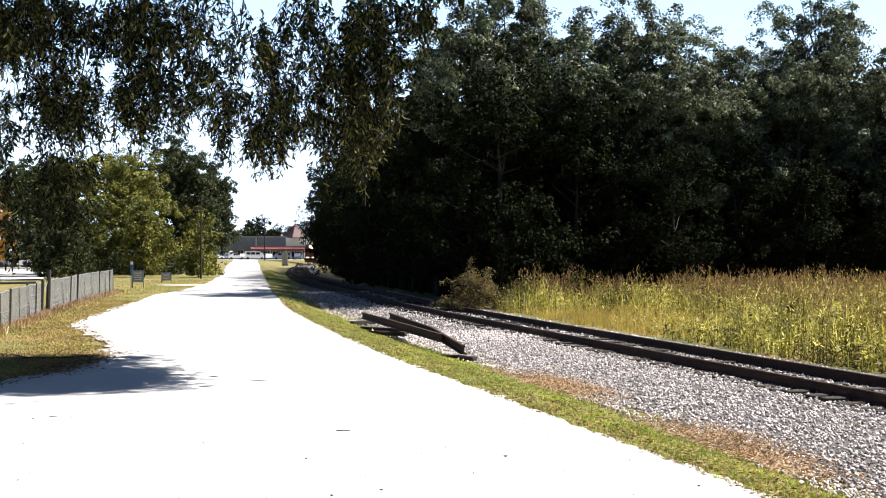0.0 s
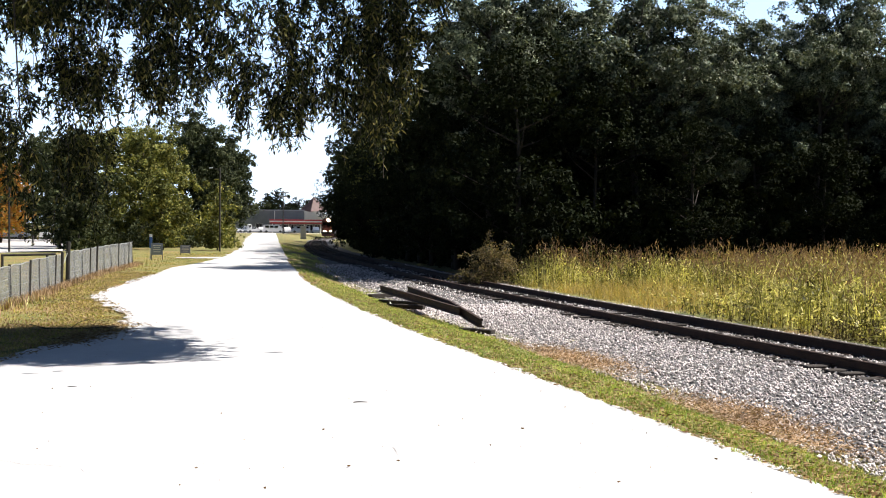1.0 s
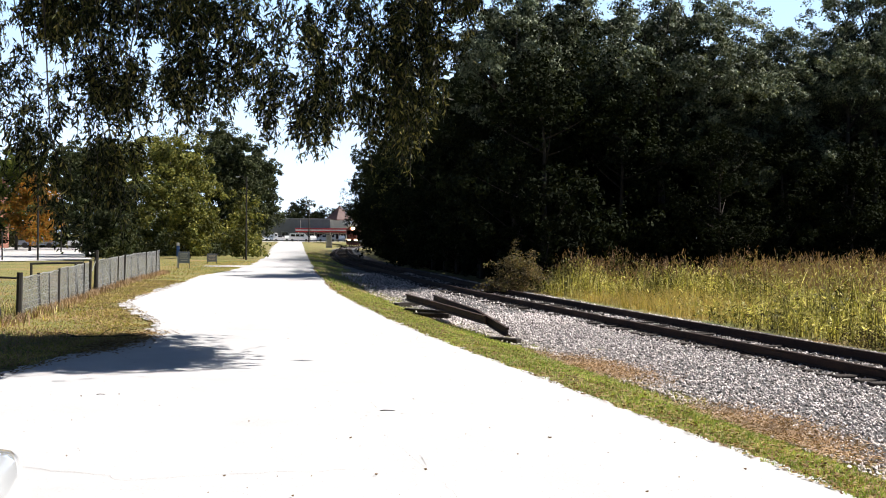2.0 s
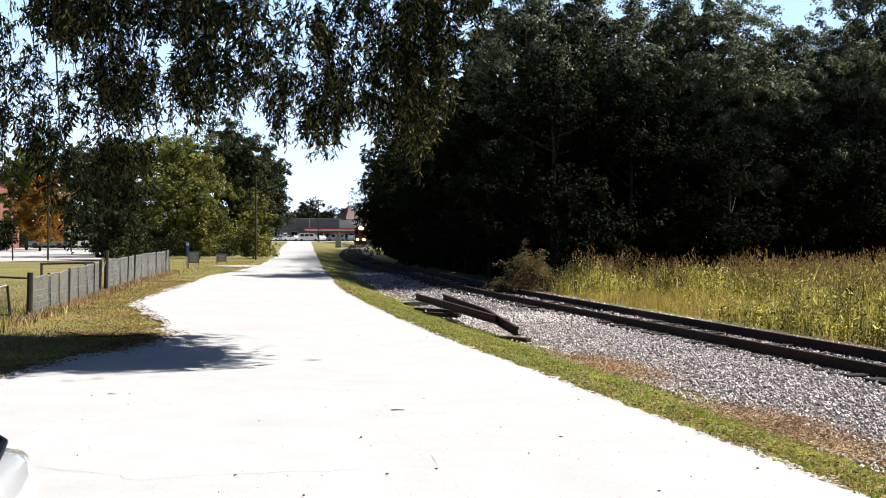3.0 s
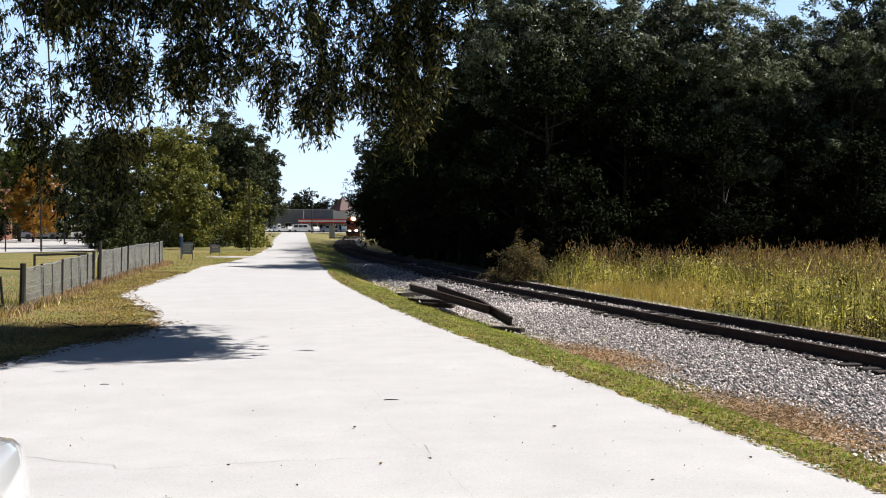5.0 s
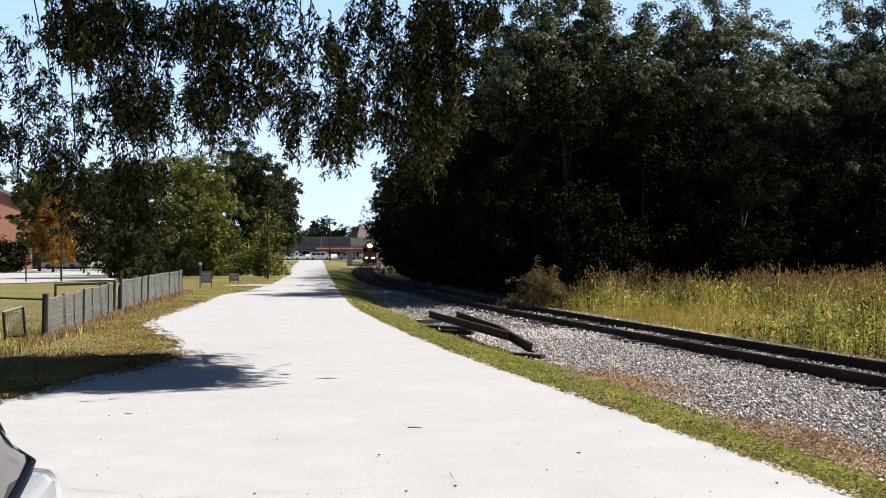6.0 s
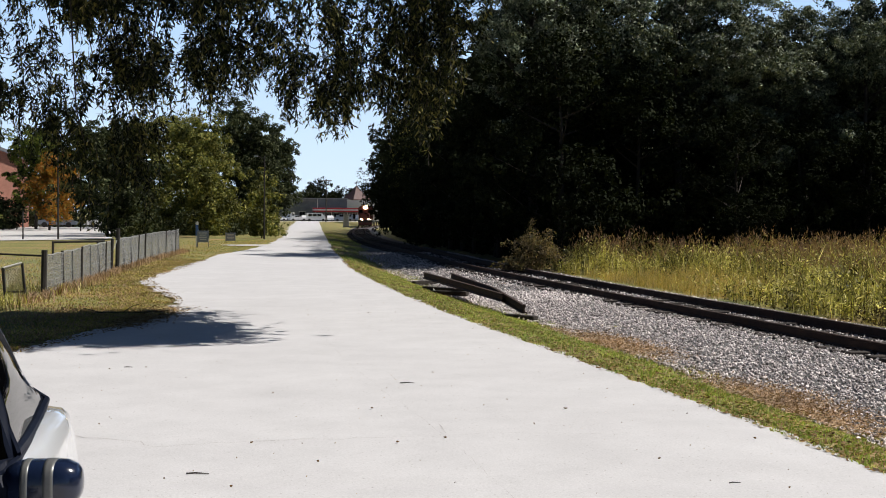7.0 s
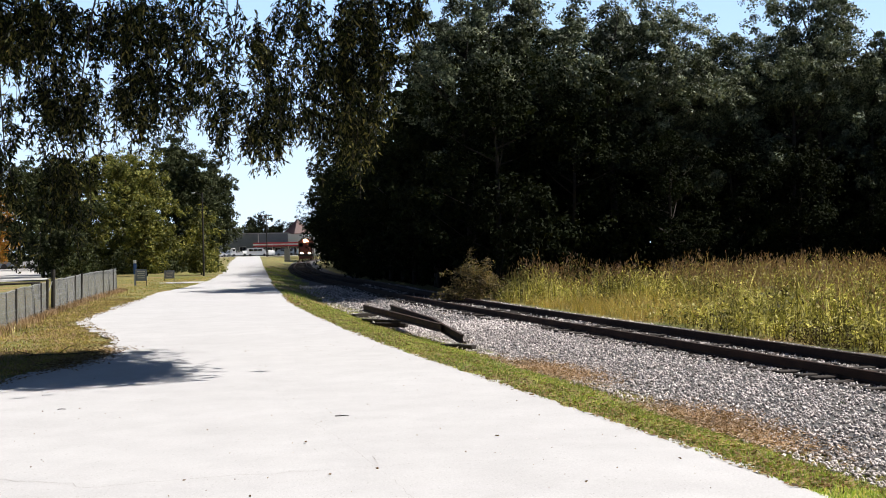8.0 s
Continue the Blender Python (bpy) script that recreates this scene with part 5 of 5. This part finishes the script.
Shape().box((0, 0, 1.25), (1.1, 0.9, 2.2), bevel=0.03).done("body", M_GREY, case)
Shape().box((0, 0, 2.4), (1.3, 1.1, 0.1), bevel=0.02).done("roof", M_GREY, case)
Shape().box((0, -0.47, 1.25), (0.9, 0.03, 1.9), bevel=0.01).done("door", M_GREY, case)
Shape().box((0, 0, 0.05), (1.2, 1.0, 0.3)).done("base", M_SLATE, case)


# ---- vehicles ----
def wheel(parent, x, y, r, w, turn=0.0):
    t = Shape()
    ring = [(r * 0.62, -w / 2), (r * 0.93, -w / 2), (r, -w / 2 + 0.03), (r, w / 2 - 0.03), (r * 0.93, w / 2), (r * 0.62, w / 2)]
    t.loft([[Vector((x + b, y + a * math.cos(k * math.pi / 14), r + a * math.sin(k * math.pi / 14))) for a, b in ring] for k in range(29)], True, False)
    wh = t.done("wheel", M_BLACK, parent, "black tyre", True)
    rim = Shape()
    rim.tube([(x - w * 0.42, y, r), (x + w * 0.42, y, r)], r * 0.62, 20)
    for k in range(5):
        a = k * 2 * math.pi / 5
        rim.box((0, 0, 0), (w * 0.95, r * 0.16, r * 0.5), m=Matrix.Translation((x, y + math.cos(a) * r * 0.33, r + math.sin(a) * r * 0.33)) @ Matrix.Rotation(a - math.pi / 2, 4, "X"))
    rim.done("rim", M_CHROME, wh, "silver rim")


def parked(name, label, paint, at, rz, length, width, height, van=False):
    v = thing(name, label, "van" if van else "car", "vehicles parked at the far end", at=at, rz=rz)
    L, W, H = length / 2, width / 2, height
    if van:
        low = [(-L, 0.35), (L, 0.35), (L, 0.8), (L - 0.15, 1.05), (-L, 1.1)]
        top = [(-L, 1.1), (L - 0.2, 1.05), (L - 1.1, H - 0.1), (L - 1.5, H), (-L + 0.15, H), (-L, H - 0.15)]
    else:
        low = [(-L, 0.35), (L, 0.35), (L, 0.62), (L - 0.15, 0.78), (L - 1.3, 0.92), (-L + 0.8, 0.95), (-L + 0.05, 0.88)]
        top = [(-L + 0.7, 0.95), (L - 1.3, 0.92), (L - 2.1, H - 0.04), (-L + 1.7, H), (-L + 1.2, H - 0.1)]
    turn = Matrix.Rotation(0, 4, "Z")
    Shape().prism(low, -W, W, turn).done("body", paint, v)
    Shape().prism(top, -W * 0.88, W * 0.88, turn).done("cabin", paint, v)
    zc, zh = (H + 1.08) / 2 if van else (H + 0.95) / 2, (H - 1.1) * 0.62 if van else (H - 0.95) * 0.62
    x0, x1 = (-L + 0.4, L - 1.3) if van else (-L + 1.35, L - 2.0)
    k = 3 if van else 2
    for s in (-1, 1):
        for i in range(k):
            w = (x1 - x0) / k
            Shape().box((x0 + w * (i + 0.5), s * W * 0.885, zc), (w * 0.88, 0.03, zh), bevel=0.01).done("window", M_GLASS, v)
    for x in (-L + 0.8, L - 0.85):
        for s in (-1, 1):
            Shape().tube([(x, s * (W - 0.2), 0.33), (x, s * (W + 0.02), 0.33)], 0.33, 14).done("wheel", M_BLACK, v)
    return v


parked("parked_van", "white van parked across the end of the road", M_WHITECAR, (1.6, 316, 0), 0, 5.2, 1.95, 2.1, True)
parked("parked_van", "pale minivan parked by the shop", M_BLUECAR, (8.6, 317, 0), 180, 4.9, 1.9, 1.8, True)
parked("parked_car", "white car parked by the road", M_WHITECAR, (-3.2, 318, 0), 15, 4.5, 1.8, 1.5)
parked("parked_car", "white car parked at the end of the street", M_WHITECAR, (-1.6, 322, 0), 100, 4.5, 1.8, 1.5)
parked("parked_car", "white car parked beside a van", M_WHITECAR, (-8.4, 317, 0), 20, 4.5, 1.8, 1.5)
parked("parked_car", "silver car parked by the road", M_BLUECAR, (-6.2, 320, 0), 70, 4.5, 1.8, 1.5)
parked("parked_van", "white van parked in front of the long building", M_WHITECAR, (-5.2, 324, 0), 80, 5.0, 1.95, 2.2, True)
parked("parked_car", "white car parked by the shop", M_WHITECAR, (5.0, 319, 0), 100, 4.4, 1.8, 1.5)
parked("parked_car", "dark blue-grey car near the station", M_BLUECAR, (12.5, 318, 0), 90, 4.4, 1.8, 1.6)
parked("parked_car", "white car in the parking lot", M_WHITECAR, (-24.5, 150, 0), 10, 4.5, 1.8, 1.5)
parked("parked_car", "blue-grey car in the parking lot", M_BLUECAR, (-30.5, 152, 0), 0, 4.5, 1.8, 1.5)


def near_car():
    """The parked sedan beside the camera: its nose points along -y."""
    c = thing("parked_sedan", "silver sedan with dark windows and pillars parked on the roadside", "car", at=(-1.88, 0, 0))
    # y, half width at the waist, z of the waist, z of the deck
    st = [(1.45, 0.50, 0.55, 0.64), (1.52, 0.66, 0.60, 0.72), (1.75, 0.80, 0.66, 0.83), (2.2, 0.87, 0.74, 0.94), (2.7, 0.895, 0.80, 1.01), (3.4, 0.90, 0.83, 1.015), (4.2, 0.935, 0.83, 1.02), (4.65, 0.925, 0.84, 1.045), (4.9, 0.885, 0.83, 1.03), (5.2, 0.81, 0.79, 0.96), (5.55, 0.69, 0.74, 0.89), (5.85, 0.61, 0.68, 0.81), (5.98, 0.53, 0.60, 0.74)]
    rings = []
    for y, w, zw, zd in st:
        half = [(0.0, 0.22), (w * 0.86, 0.22), (w * 0.965, 0.30), (w, 0.46), (w * 1.005, zw - 0.1), (w * 0.998, zw), (w * 0.98, zw + 0.45 * (zd - zw)), (w * 0.955, zd - 0.035), (w * 0.92, zd - 0.008), (w * 0.86, zd), (0.0, zd + 0.02)]
        rings.append([Vector((x, y, z)) for x, z in half] + [Vector((-x, y, z)) for x, z in half[-2:0:-1]])
    Shape().loft(rings).done("body", M_SILVER, c, "silver metallic bodywork", True)

    def side_point(y, u):
        foot = np.interp(y, (2.6, 3.3, 3.9, 4.8, 5.3), (0.84, 0.86, 0.86, 0.765, 0.67))
        head = np.interp(y, (2.6, 3.3, 4.0, 4.6, 5.3), (0.78, 0.68, 0.69, 0.67, 0.65))
        zt = np.interp(y, (2.6, 3.0, 3.4, 3.7, 4.0, 4.2, 4.4, 4.6, 4.85, 5.2), (1.03, 1.29, 1.465, 1.525, 1.525, 1.475, 1.375, 1.255, 1.10, 0.935))
        base = np.interp(y, (2.6, 4.2, 4.5, 4.8, 5.15), (1.005, 1.0, 1.02, 1.065, 0.90))
        return Vector((foot + (head - foot) * u + 0.03 * math.sin(math.pi * u), y, base + (zt - base) * u))

    rings = []
    for y in (2.65, 3.0, 3.4, 3.7, 4.0, 4.2, 4.4, 4.6, 4.85, 5.15):
        p = [side_point(y, u) for u in (0.0, 0.33, 0.66, 0.92, 1.0)]
        ring = p + [p[-1] + Vector((-0.12, 0, 0.02))]
        rings.append([q + Vector((-0.012, 0, 0)) for q in ring] + [Vector((-q.x + 0.012, q.y, q.z)) for q in reversed(ring)])
    Shape().loft(rings).done("cabin", M_SILVER, c, "silver roof and rear pillars", True)
    for s in (-1, 1):
        for name, y0, y1 in (("front_window", 2.98, 3.80), ("rear_window", 3.90, 4.80)):
            rows = []
            for k in range(9):
                y = y0 + (y1 - y0) * k / 8
                cut = 0.93 if name == "rear_window" else min(0.88, 0.3 + 2.2 * (y - y0))
                rows.append([Vector(((side_point(y, u).x + 0.006) * s, y, side_point(y, u).z)) for u in np.linspace(0.05, cut, 5)])
            # the front pane is a closed sheet, coloured as the unlit interior
            Shape().loft(rows, False, False).done(name, M_CABIN_SHADE if name == "front_window" else M_GLASS, c, "near-black sheet that stands for the unlit interior behind the lowered front window" if name == "front_window" else "dark tinted side glass", True)
            loop = [r[0] for r in rows] + [r[-1] for r in reversed(rows)] + [rows[0][0]]
            Shape().tube([q + Vector((0.002 * s, 0, 0)) for q in loop], 0.017, 6).done("window_trim", M_PILLAR, c)
        rows = [[Vector(((side_point(y, u).x + 0.003) * s, y, side_point(y, u).z)) for u in np.linspace(0.02, 0.93, 6)] for y in (3.78, 3.85, 3.92)]
        Shape().loft(rows, False, False).done("door_pillar", M_PILLAR, c, "dark gloss pillar between the windows", True)
        Shape().tube([Vector((side_point(y, 0).x * s + 0.012 * s, y, side_point(y, 0).z + 0.007)) for y in (2.9, 3.4, 3.9, 4.4, 4.8)], 0.012, 6).done("belt_trim", M_PILLAR, c)
        Shape().tube([Vector((side_point(y, 0.97).x * s + 0.010 * s, y, side_point(y, 0.97).z)) for y in (3.2, 3.5, 3.8, 4.0, 4.2, 4.4, 4.6, 4.8)], 0.013, 6).done("roof_trim", M_GREY, c)
        rows = [[Vector((s * (x + 0.006), y, z)) for x, z in ((0.897, 0.80), (0.894, 0.86), (0.886, 0.92), (0.868, 0.985), (0.845, 1.013))] for y in (2.7, 2.9, 3.1, 3.3, 3.42)]
        Shape().loft(rows, False, False).done("door_corner", M_PILLAR, c, "dark gloss door corner below the mirror", True)
        wheel(c, s * 0.80, 2.35, 0.32, 0.21)
        wheel(c, s * 0.705, 5.02, 0.32, 0.21)
        for y in (3.75, 4.62):
            Shape().box((s * 0.912, y - 0.1, 0.84), (0.035, 0.19, 0.032), bevel=0.01).done("door_handle", M_SILVER, c)

        # door mirror: rings across it from foot to outer end
        def mirror_ring(u, grow=1.0):
            k = (1 - abs(u) ** 5) ** 0.42
            out = []
            for i in range(20):
                a = 2 * math.pi * i / 20
                cy, cz = math.copysign(abs(math.cos(a)) ** 0.75, math.cos(a)), math.copysign(abs(math.sin(a)) ** 0.65, math.sin(a))
                out.append(Vector((s * (1.045 + 0.118 * u), 3.46 + 0.075 * cy * k * grow, 1.01 + 0.012 * u + (0.082 - 0.012 * u) * cz * k * grow)))
            return out

        m = Shape().loft([mirror_ring(u) for u in (-0.995, -0.95, -0.85, -0.6, -0.3, 0, 0.3, 0.6, 0.85, 0.95, 0.995)]).done("door_mirror", M_NAVY, c, "navy gloss door mirror with its reflected stripes laid on as pale bands", True)
        # the mirror's reflected stripes, laid on as raised bands
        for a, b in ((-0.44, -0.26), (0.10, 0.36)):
            Shape().loft([mirror_ring(a + (b - a) * k / 3, 1.015) for k in range(4)]).done("band", M_REFLECTION_BAND, m, "reflected stripe laid on as a pale silver band", True)
        Shape().box((s * 0.90, 3.45, 0.99), (0.15, 0.12, 0.13), bevel=0.03).done("mirror_foot", M_PILLAR, c)
        Shape().box((s * 0.60, 1.56, 0.68), (0.3, 0.12, 0.14), bevel=0.04).done("headlight", M_TRIM, c)
        Shape().box((s * 0.42, 5.93, 0.66), (0.24, 0.1, 0.14), bevel=0.03).done("tail_light", M_REDPAINT, c)
    for name, a, b, sgn in (("windscreen", 2.75, 3.40, -1), ("rear_screen", 5.08, 4.25, 1)):
        p, q = side_point(a, 1.0), side_point(b, 1.0)
        rows = [[Vector((x, y + sgn * 0.02, z + 0.035)) for x in np.linspace(-w, w, 7)] for y, z, w in ((p.y, p.z, 0.62), ((p.y + q.y) / 2, (p.z + q.z) / 2 + 0.015, 0.58), (q.y, q.z, 0.54))]
        Shape().loft(rows, False, False).done(name, M_GLASS, c, "dark glass", True)


near_car()


def locomotive():
    t = thing("locomotive", "orange-red diesel locomotive with bright headlights", "train")
    # local: nose at y = 0 towards -y, rails at z = 0
    Shape().box((0, 8.5, 1.15), (2.9, 16.6, 0.5), bevel=0.05).done("frame", M_BLACK, t)
    Shape().prism([(-0.85, 1.4), (0.85, 1.4), (0.85, 2.5), (0.6, 2.75), (-0.6, 2.75), (-0.85, 2.5)], 0.7, 3.0).done("nose", M_LOCO, t)
    Shape().prism([(-1.5, 1.4), (1.5, 1.4), (1.5, 3.8), (1.15, 4.2), (0.5, 4.4), (-0.5, 4.4), (-1.15, 4.2), (-1.5, 3.8)], 3.0, 5.4).done("cab", M_LOCO, t)
    for x in (-0.95, 0.95):
        Shape().box((x, 2.98, 3.15), (0.75, 0.05, 0.65), bevel=0.02).done("cab_window", M_GLASS, t)
    Shape().box((0, 11.0, 2.7), (1.8, 11.2, 2.6), bevel=0.12).done("hood", M_LOCO, t)
    Shape().box((0, 0.55, 0.75), (2.7, 0.25, 0.75), bevel=0.05).done("pilot", M_LOCO, t, "orange-red snow plough pilot")
    for x in (-1.35, 1.35):
        Shape().tube([(x, 0.5, 1.4), (x, 0.5, 2.4), (x, 3.0, 2.4)], 0.03, 6).done("handrail", M_TRIM, t)
    # lamp discs larger than real lenses: their glare is put into the shape
    lamp_case = Shape().box((0, 2.86, 3.98), (0.62, 0.3, 0.36), bevel=0.05).done("headlight_case", M_BLACK, t)
    for x in (-0.15, 0.15):
        Shape().tube([(x, 2.69, 3.98), (x, 2.72, 3.98)], 0.30, 14).done("headlight", M_LAMP, lamp_case, "bright warm headlight, drawn large for its glare")
    for x in (-0.72, 0.72):
        b = Shape().box((x, 0.42, 1.25), (0.56, 0.3, 0.56), bevel=0.05).done("ditch_light_case", M_BLACK, t)
        Shape().tube([(x, 0.24, 1.25), (x, 0.27, 1.25)], 0.36, 14).done("ditch_light", M_LAMP, b, "bright warm ditch light, drawn large for its glare")
    for y in (2.6, 4.6, 12.4, 14.4):
        for x in (-0.76, 0.76):
            Shape().tube([(x - 0.07, y, 0.5), (x + 0.07, y, 0.5)], 0.5, 16).done("wheel", M_RAIL, t)
    for y in (3.6, 13.4):
        Shape().box((0, y, 0.62), (2.3, 3.4, 0.4), bevel=0.05).done("bogie", M_BLACK, t)
    return t


def wagon():
    t = thing("freight_wagon", "pale grey covered freight wagon behind the locomotive", "train")
    Shape().box((0, 7, 1.0), (2.6, 14, 0.3), bevel=0.03).done("frame", M_BLACK, t)
    Shape().prism([(-1.5, 1.2), (1.5, 1.2), (1.5, 4.0), (1.1, 4.35), (-1.1, 4.35), (-1.5, 4.0)], 0.3, 13.7).done("body", M_TRIM, t)
    for y in range(1, 14, 2):
        for s in (-1, 1):
            Shape().box((s * 1.53, y, 2.6), (0.06, 0.12, 2.7)).done("rib", M_TRIM, t)
    for y in (1.8, 3.4, 10.6, 12.2):
        for x in (-0.76, 0.76):
            Shape().tube([(x - 0.07, y, 0.46), (x + 0.07, y, 0.46)], 0.46, 14).done("wheel", M_RAIL, t)
    return t


LOCO, WAGONS = locomotive(), [wagon(), wagon()]


# ---- small things on the road ----
def road_leaf(x, y, s, label):
    rng = np.random.default_rng(int(abs(x * 100) + y * 37))
    pts = [(0, -0.5), (0.22, -0.2), (0.28, 0.1), (0.12, 0.35), (0, 0.55), (-0.14, 0.3), (-0.26, 0.08), (-0.2, -0.22)]
    v = [Vector((a * s, b * s, 0.012 + 0.25 * s * abs(a) + rng.uniform(0, 0.15) * s)) for a, b in pts] + [Vector((0, 0, 0.006))]
    v += [q - Vector((0, 0, 0.003)) for q in v]
    f = [(8, i, (i + 1) % 8) for i in range(8)] + [(17, 9 + (i + 1) % 8, 9 + i) for i in range(8)] + [(i, 9 + i, 9 + (i + 1) % 8, (i + 1) % 8) for i in range(8)]
    ob = quick("dry_leaf", v, f, M_LITTER)
    ob.matrix_basis = pose(x, y, 0.006, 0, 0, rng.uniform(0, 360))
    tagged(ob, label, "leaf", "leaves on the road")


def stick(x, y, length, rz):
    r = 0.002 + 0.025 * length
    ob = Shape().tube([(-length / 2, 0, r), (-length * 0.1, 0.012, r * 1.3), (length / 2, -0.01, r)], [r, r * 1.1, r * 0.6], 6).done("stick", M_BARK)
    ob.matrix_basis = pose(x, y, 0.005, 0, 0, rz)
    tagged(ob, "short dry brown stick lying on the road", "stick", "sticks on the road")


road_leaf(0.54, 11.11, 0.045, "curled dry brown leaf on the pale road")
road_leaf(2.36, 10.98, 0.042, "curled dry brown leaf on the pale road")
road_leaf(0.66, 9.40, 0.045, "curled dry brown leaf on the pale road")
road_leaf(1.06, 9.57, 0.030, "curled dry brown leaf on the pale road")
road_leaf(3.60, 9.36, 0.036, "curled dry brown leaf on the pale road")
road_leaf(-2.36, 14.20, 0.030, "curled dry brown leaf on the pale road")
road_leaf(-1.96, 14.33, 0.030, "curled dry brown leaf on the pale road")
road_leaf(-0.41, 12.17, 0.030, "curled dry brown leaf on the pale road")
road_leaf(-1.84, 10.41, 0.024, "curled dry brown leaf on the pale road")
road_leaf(-0.50, 9.46, 0.030, "curled dry brown leaf on the pale road")
road_leaf(2.57, 8.60, 0.027, "curled dry brown leaf on the pale road")
road_leaf(0.02, 8.68, 0.030, "curled dry brown leaf on the pale road")
road_leaf(-1.03, 8.17, 0.021, "curled dry brown leaf on the pale road")
road_leaf(1.63, 7.06, 0.030, "curled dry brown leaf on the pale road")
road_leaf(3.17, 7.57, 0.024, "curled dry brown leaf on the pale road")
road_leaf(-0.56, 7.90, 0.024, "curled dry brown leaf on the pale road")
road_leaf(1.91, 10.17, 0.030, "curled dry brown leaf on the pale road")
road_leaf(-0.07, 21.72, 0.036, "curled dry brown leaf on the pale road")
road_leaf(1.03, 22.25, 0.036, "curled dry brown leaf on the pale road")
stick(-0.82, 8.34, 0.16, -4)
stick(1.01, 12.84, 0.15, 2)
stick(-2.17, 14.39, 0.10, 0)
stick(2.86, 7.77, 0.08, 5)
stick(2.70, 6.60, 0.07, 10)
road_leaf(3.92, 11.54, 0.09, "reddish dry leaf at the road edge")



def crack(pts, w, seed):
    """A crack as a thin ragged ribbon of filler just proud of the concrete."""
    rng = np.random.default_rng(seed)
    fine = []
    for p, q in zip(pts, pts[1:]):
        n = max(2, int(math.dist(p, q) / 0.12))
        fine += [(p[0] + (q[0] - p[0]) * i / n + rng.normal(0, 0.012), p[1] + (q[1] - p[1]) * i / n + rng.normal(0, 0.02)) for i in range(n)]
    fine.append(pts[-1])
    v, f = [], []
    for i, p in enumerate(fine):
        a, b = fine[max(i - 1, 0)], fine[min(i + 1, len(fine) - 1)]
        d = Vector((b[0] - a[0], b[1] - a[1], 0)).normalized()
        h = w * rng.uniform(0.4, 1.3) / 2
        v += [(p[0] - d.y * h, p[1] + d.x * h, 0.008), (p[0] + d.y * h, p[1] - d.x * h, 0.008)]
    f = [(2 * i, 2 * i + 1, 2 * i + 3, 2 * i + 2) for i in range(len(fine) - 1)]
    return v, f


def road_grit():
    """Tiny leaf bits and pebbles strewn over the concrete."""
    rng = np.random.default_rng(95)
    n = 700
    y = 5.5 + 24 * rng.random(n) ** 1.5
    u = rng.random(n)
    x = ROAD_L(y) + 0.3 + (ROAD_R(y) - ROAD_L(y) - 0.5) * np.where(u < 0.5, u ** 1.3, u)
    for name, pick, mat, label in (("leaf_bits", rng.random(n) < 0.6, M_LITTER, "tiny dry leaf bits strewn over the road"), ("pebbles", rng.random(n) < 0.35, M_STONE, "tiny pale pebbles strewn over the road")):
        k = int(pick.sum())
        v, f = stones_mesh(rng, np.stack([x[pick], y[pick], np.full(k, 0.009)], 1), rng.uniform(0.003, 0.008, k))
        tagged(quick(name, v, f, mat), label, "litter", kind="stuff")


road_grit()
cracks = Shape()
for k, (pts, w) in enumerate([([(-2.33, 10.17), (-1.86, 9.80), (-1.39, 9.61), (-1.28, 9.38), (-0.81, 9.49), (-0.23, 9.59), (0.36, 9.64), (0.68, 9.66)], 0.0070), ([(1.15, 9.06), (1.21, 8.11), (1.27, 7.41), (1.32, 6.62), (1.37, 6.16)], 0.0016), ([(1.12, 9.82), (1.08, 10.24)], 0.0060), ([(0.01, 20.09), (0.25, 16.80), (0.45, 14.4), (0.72, 12.3), (0.95, 10.6), (1.15, 9.06)], 0.0016), ([(-4.4, 8.3), (-3.6, 8.9), (-2.9, 9.5), (-2.33, 10.17)], 0.0035), ([(0.68, 9.66), (1.6, 9.8), (2.4, 9.7)], 0.0025)]):
    cracks.add(*crack(pts, w, 90 + k))
tagged(cracks.done("road_cracks", M_CRACK), "fine dark cracks running across the concrete", "cracks", kind="stuff")


# ---- what moves ----
def on_track(y):
    c, d = track_frame(y)
    return pose(c.x, c.y, c.z, 0, 0, -math.degrees(math.atan2(d.x, d.y)))


def motions():
    nose = line((0.0, 280.0), (8.0, 241.0))
    steps = [0.5 * k for k in range(17)]
    walk(LOCO, [(t, on_track(float(nose(t)))) for t in steps])
    for k, w in enumerate(WAGONS):
        walk(w, [(t, on_track(float(nose(t)) + 17.3 + 14.6 * k)) for t in steps])


motions()
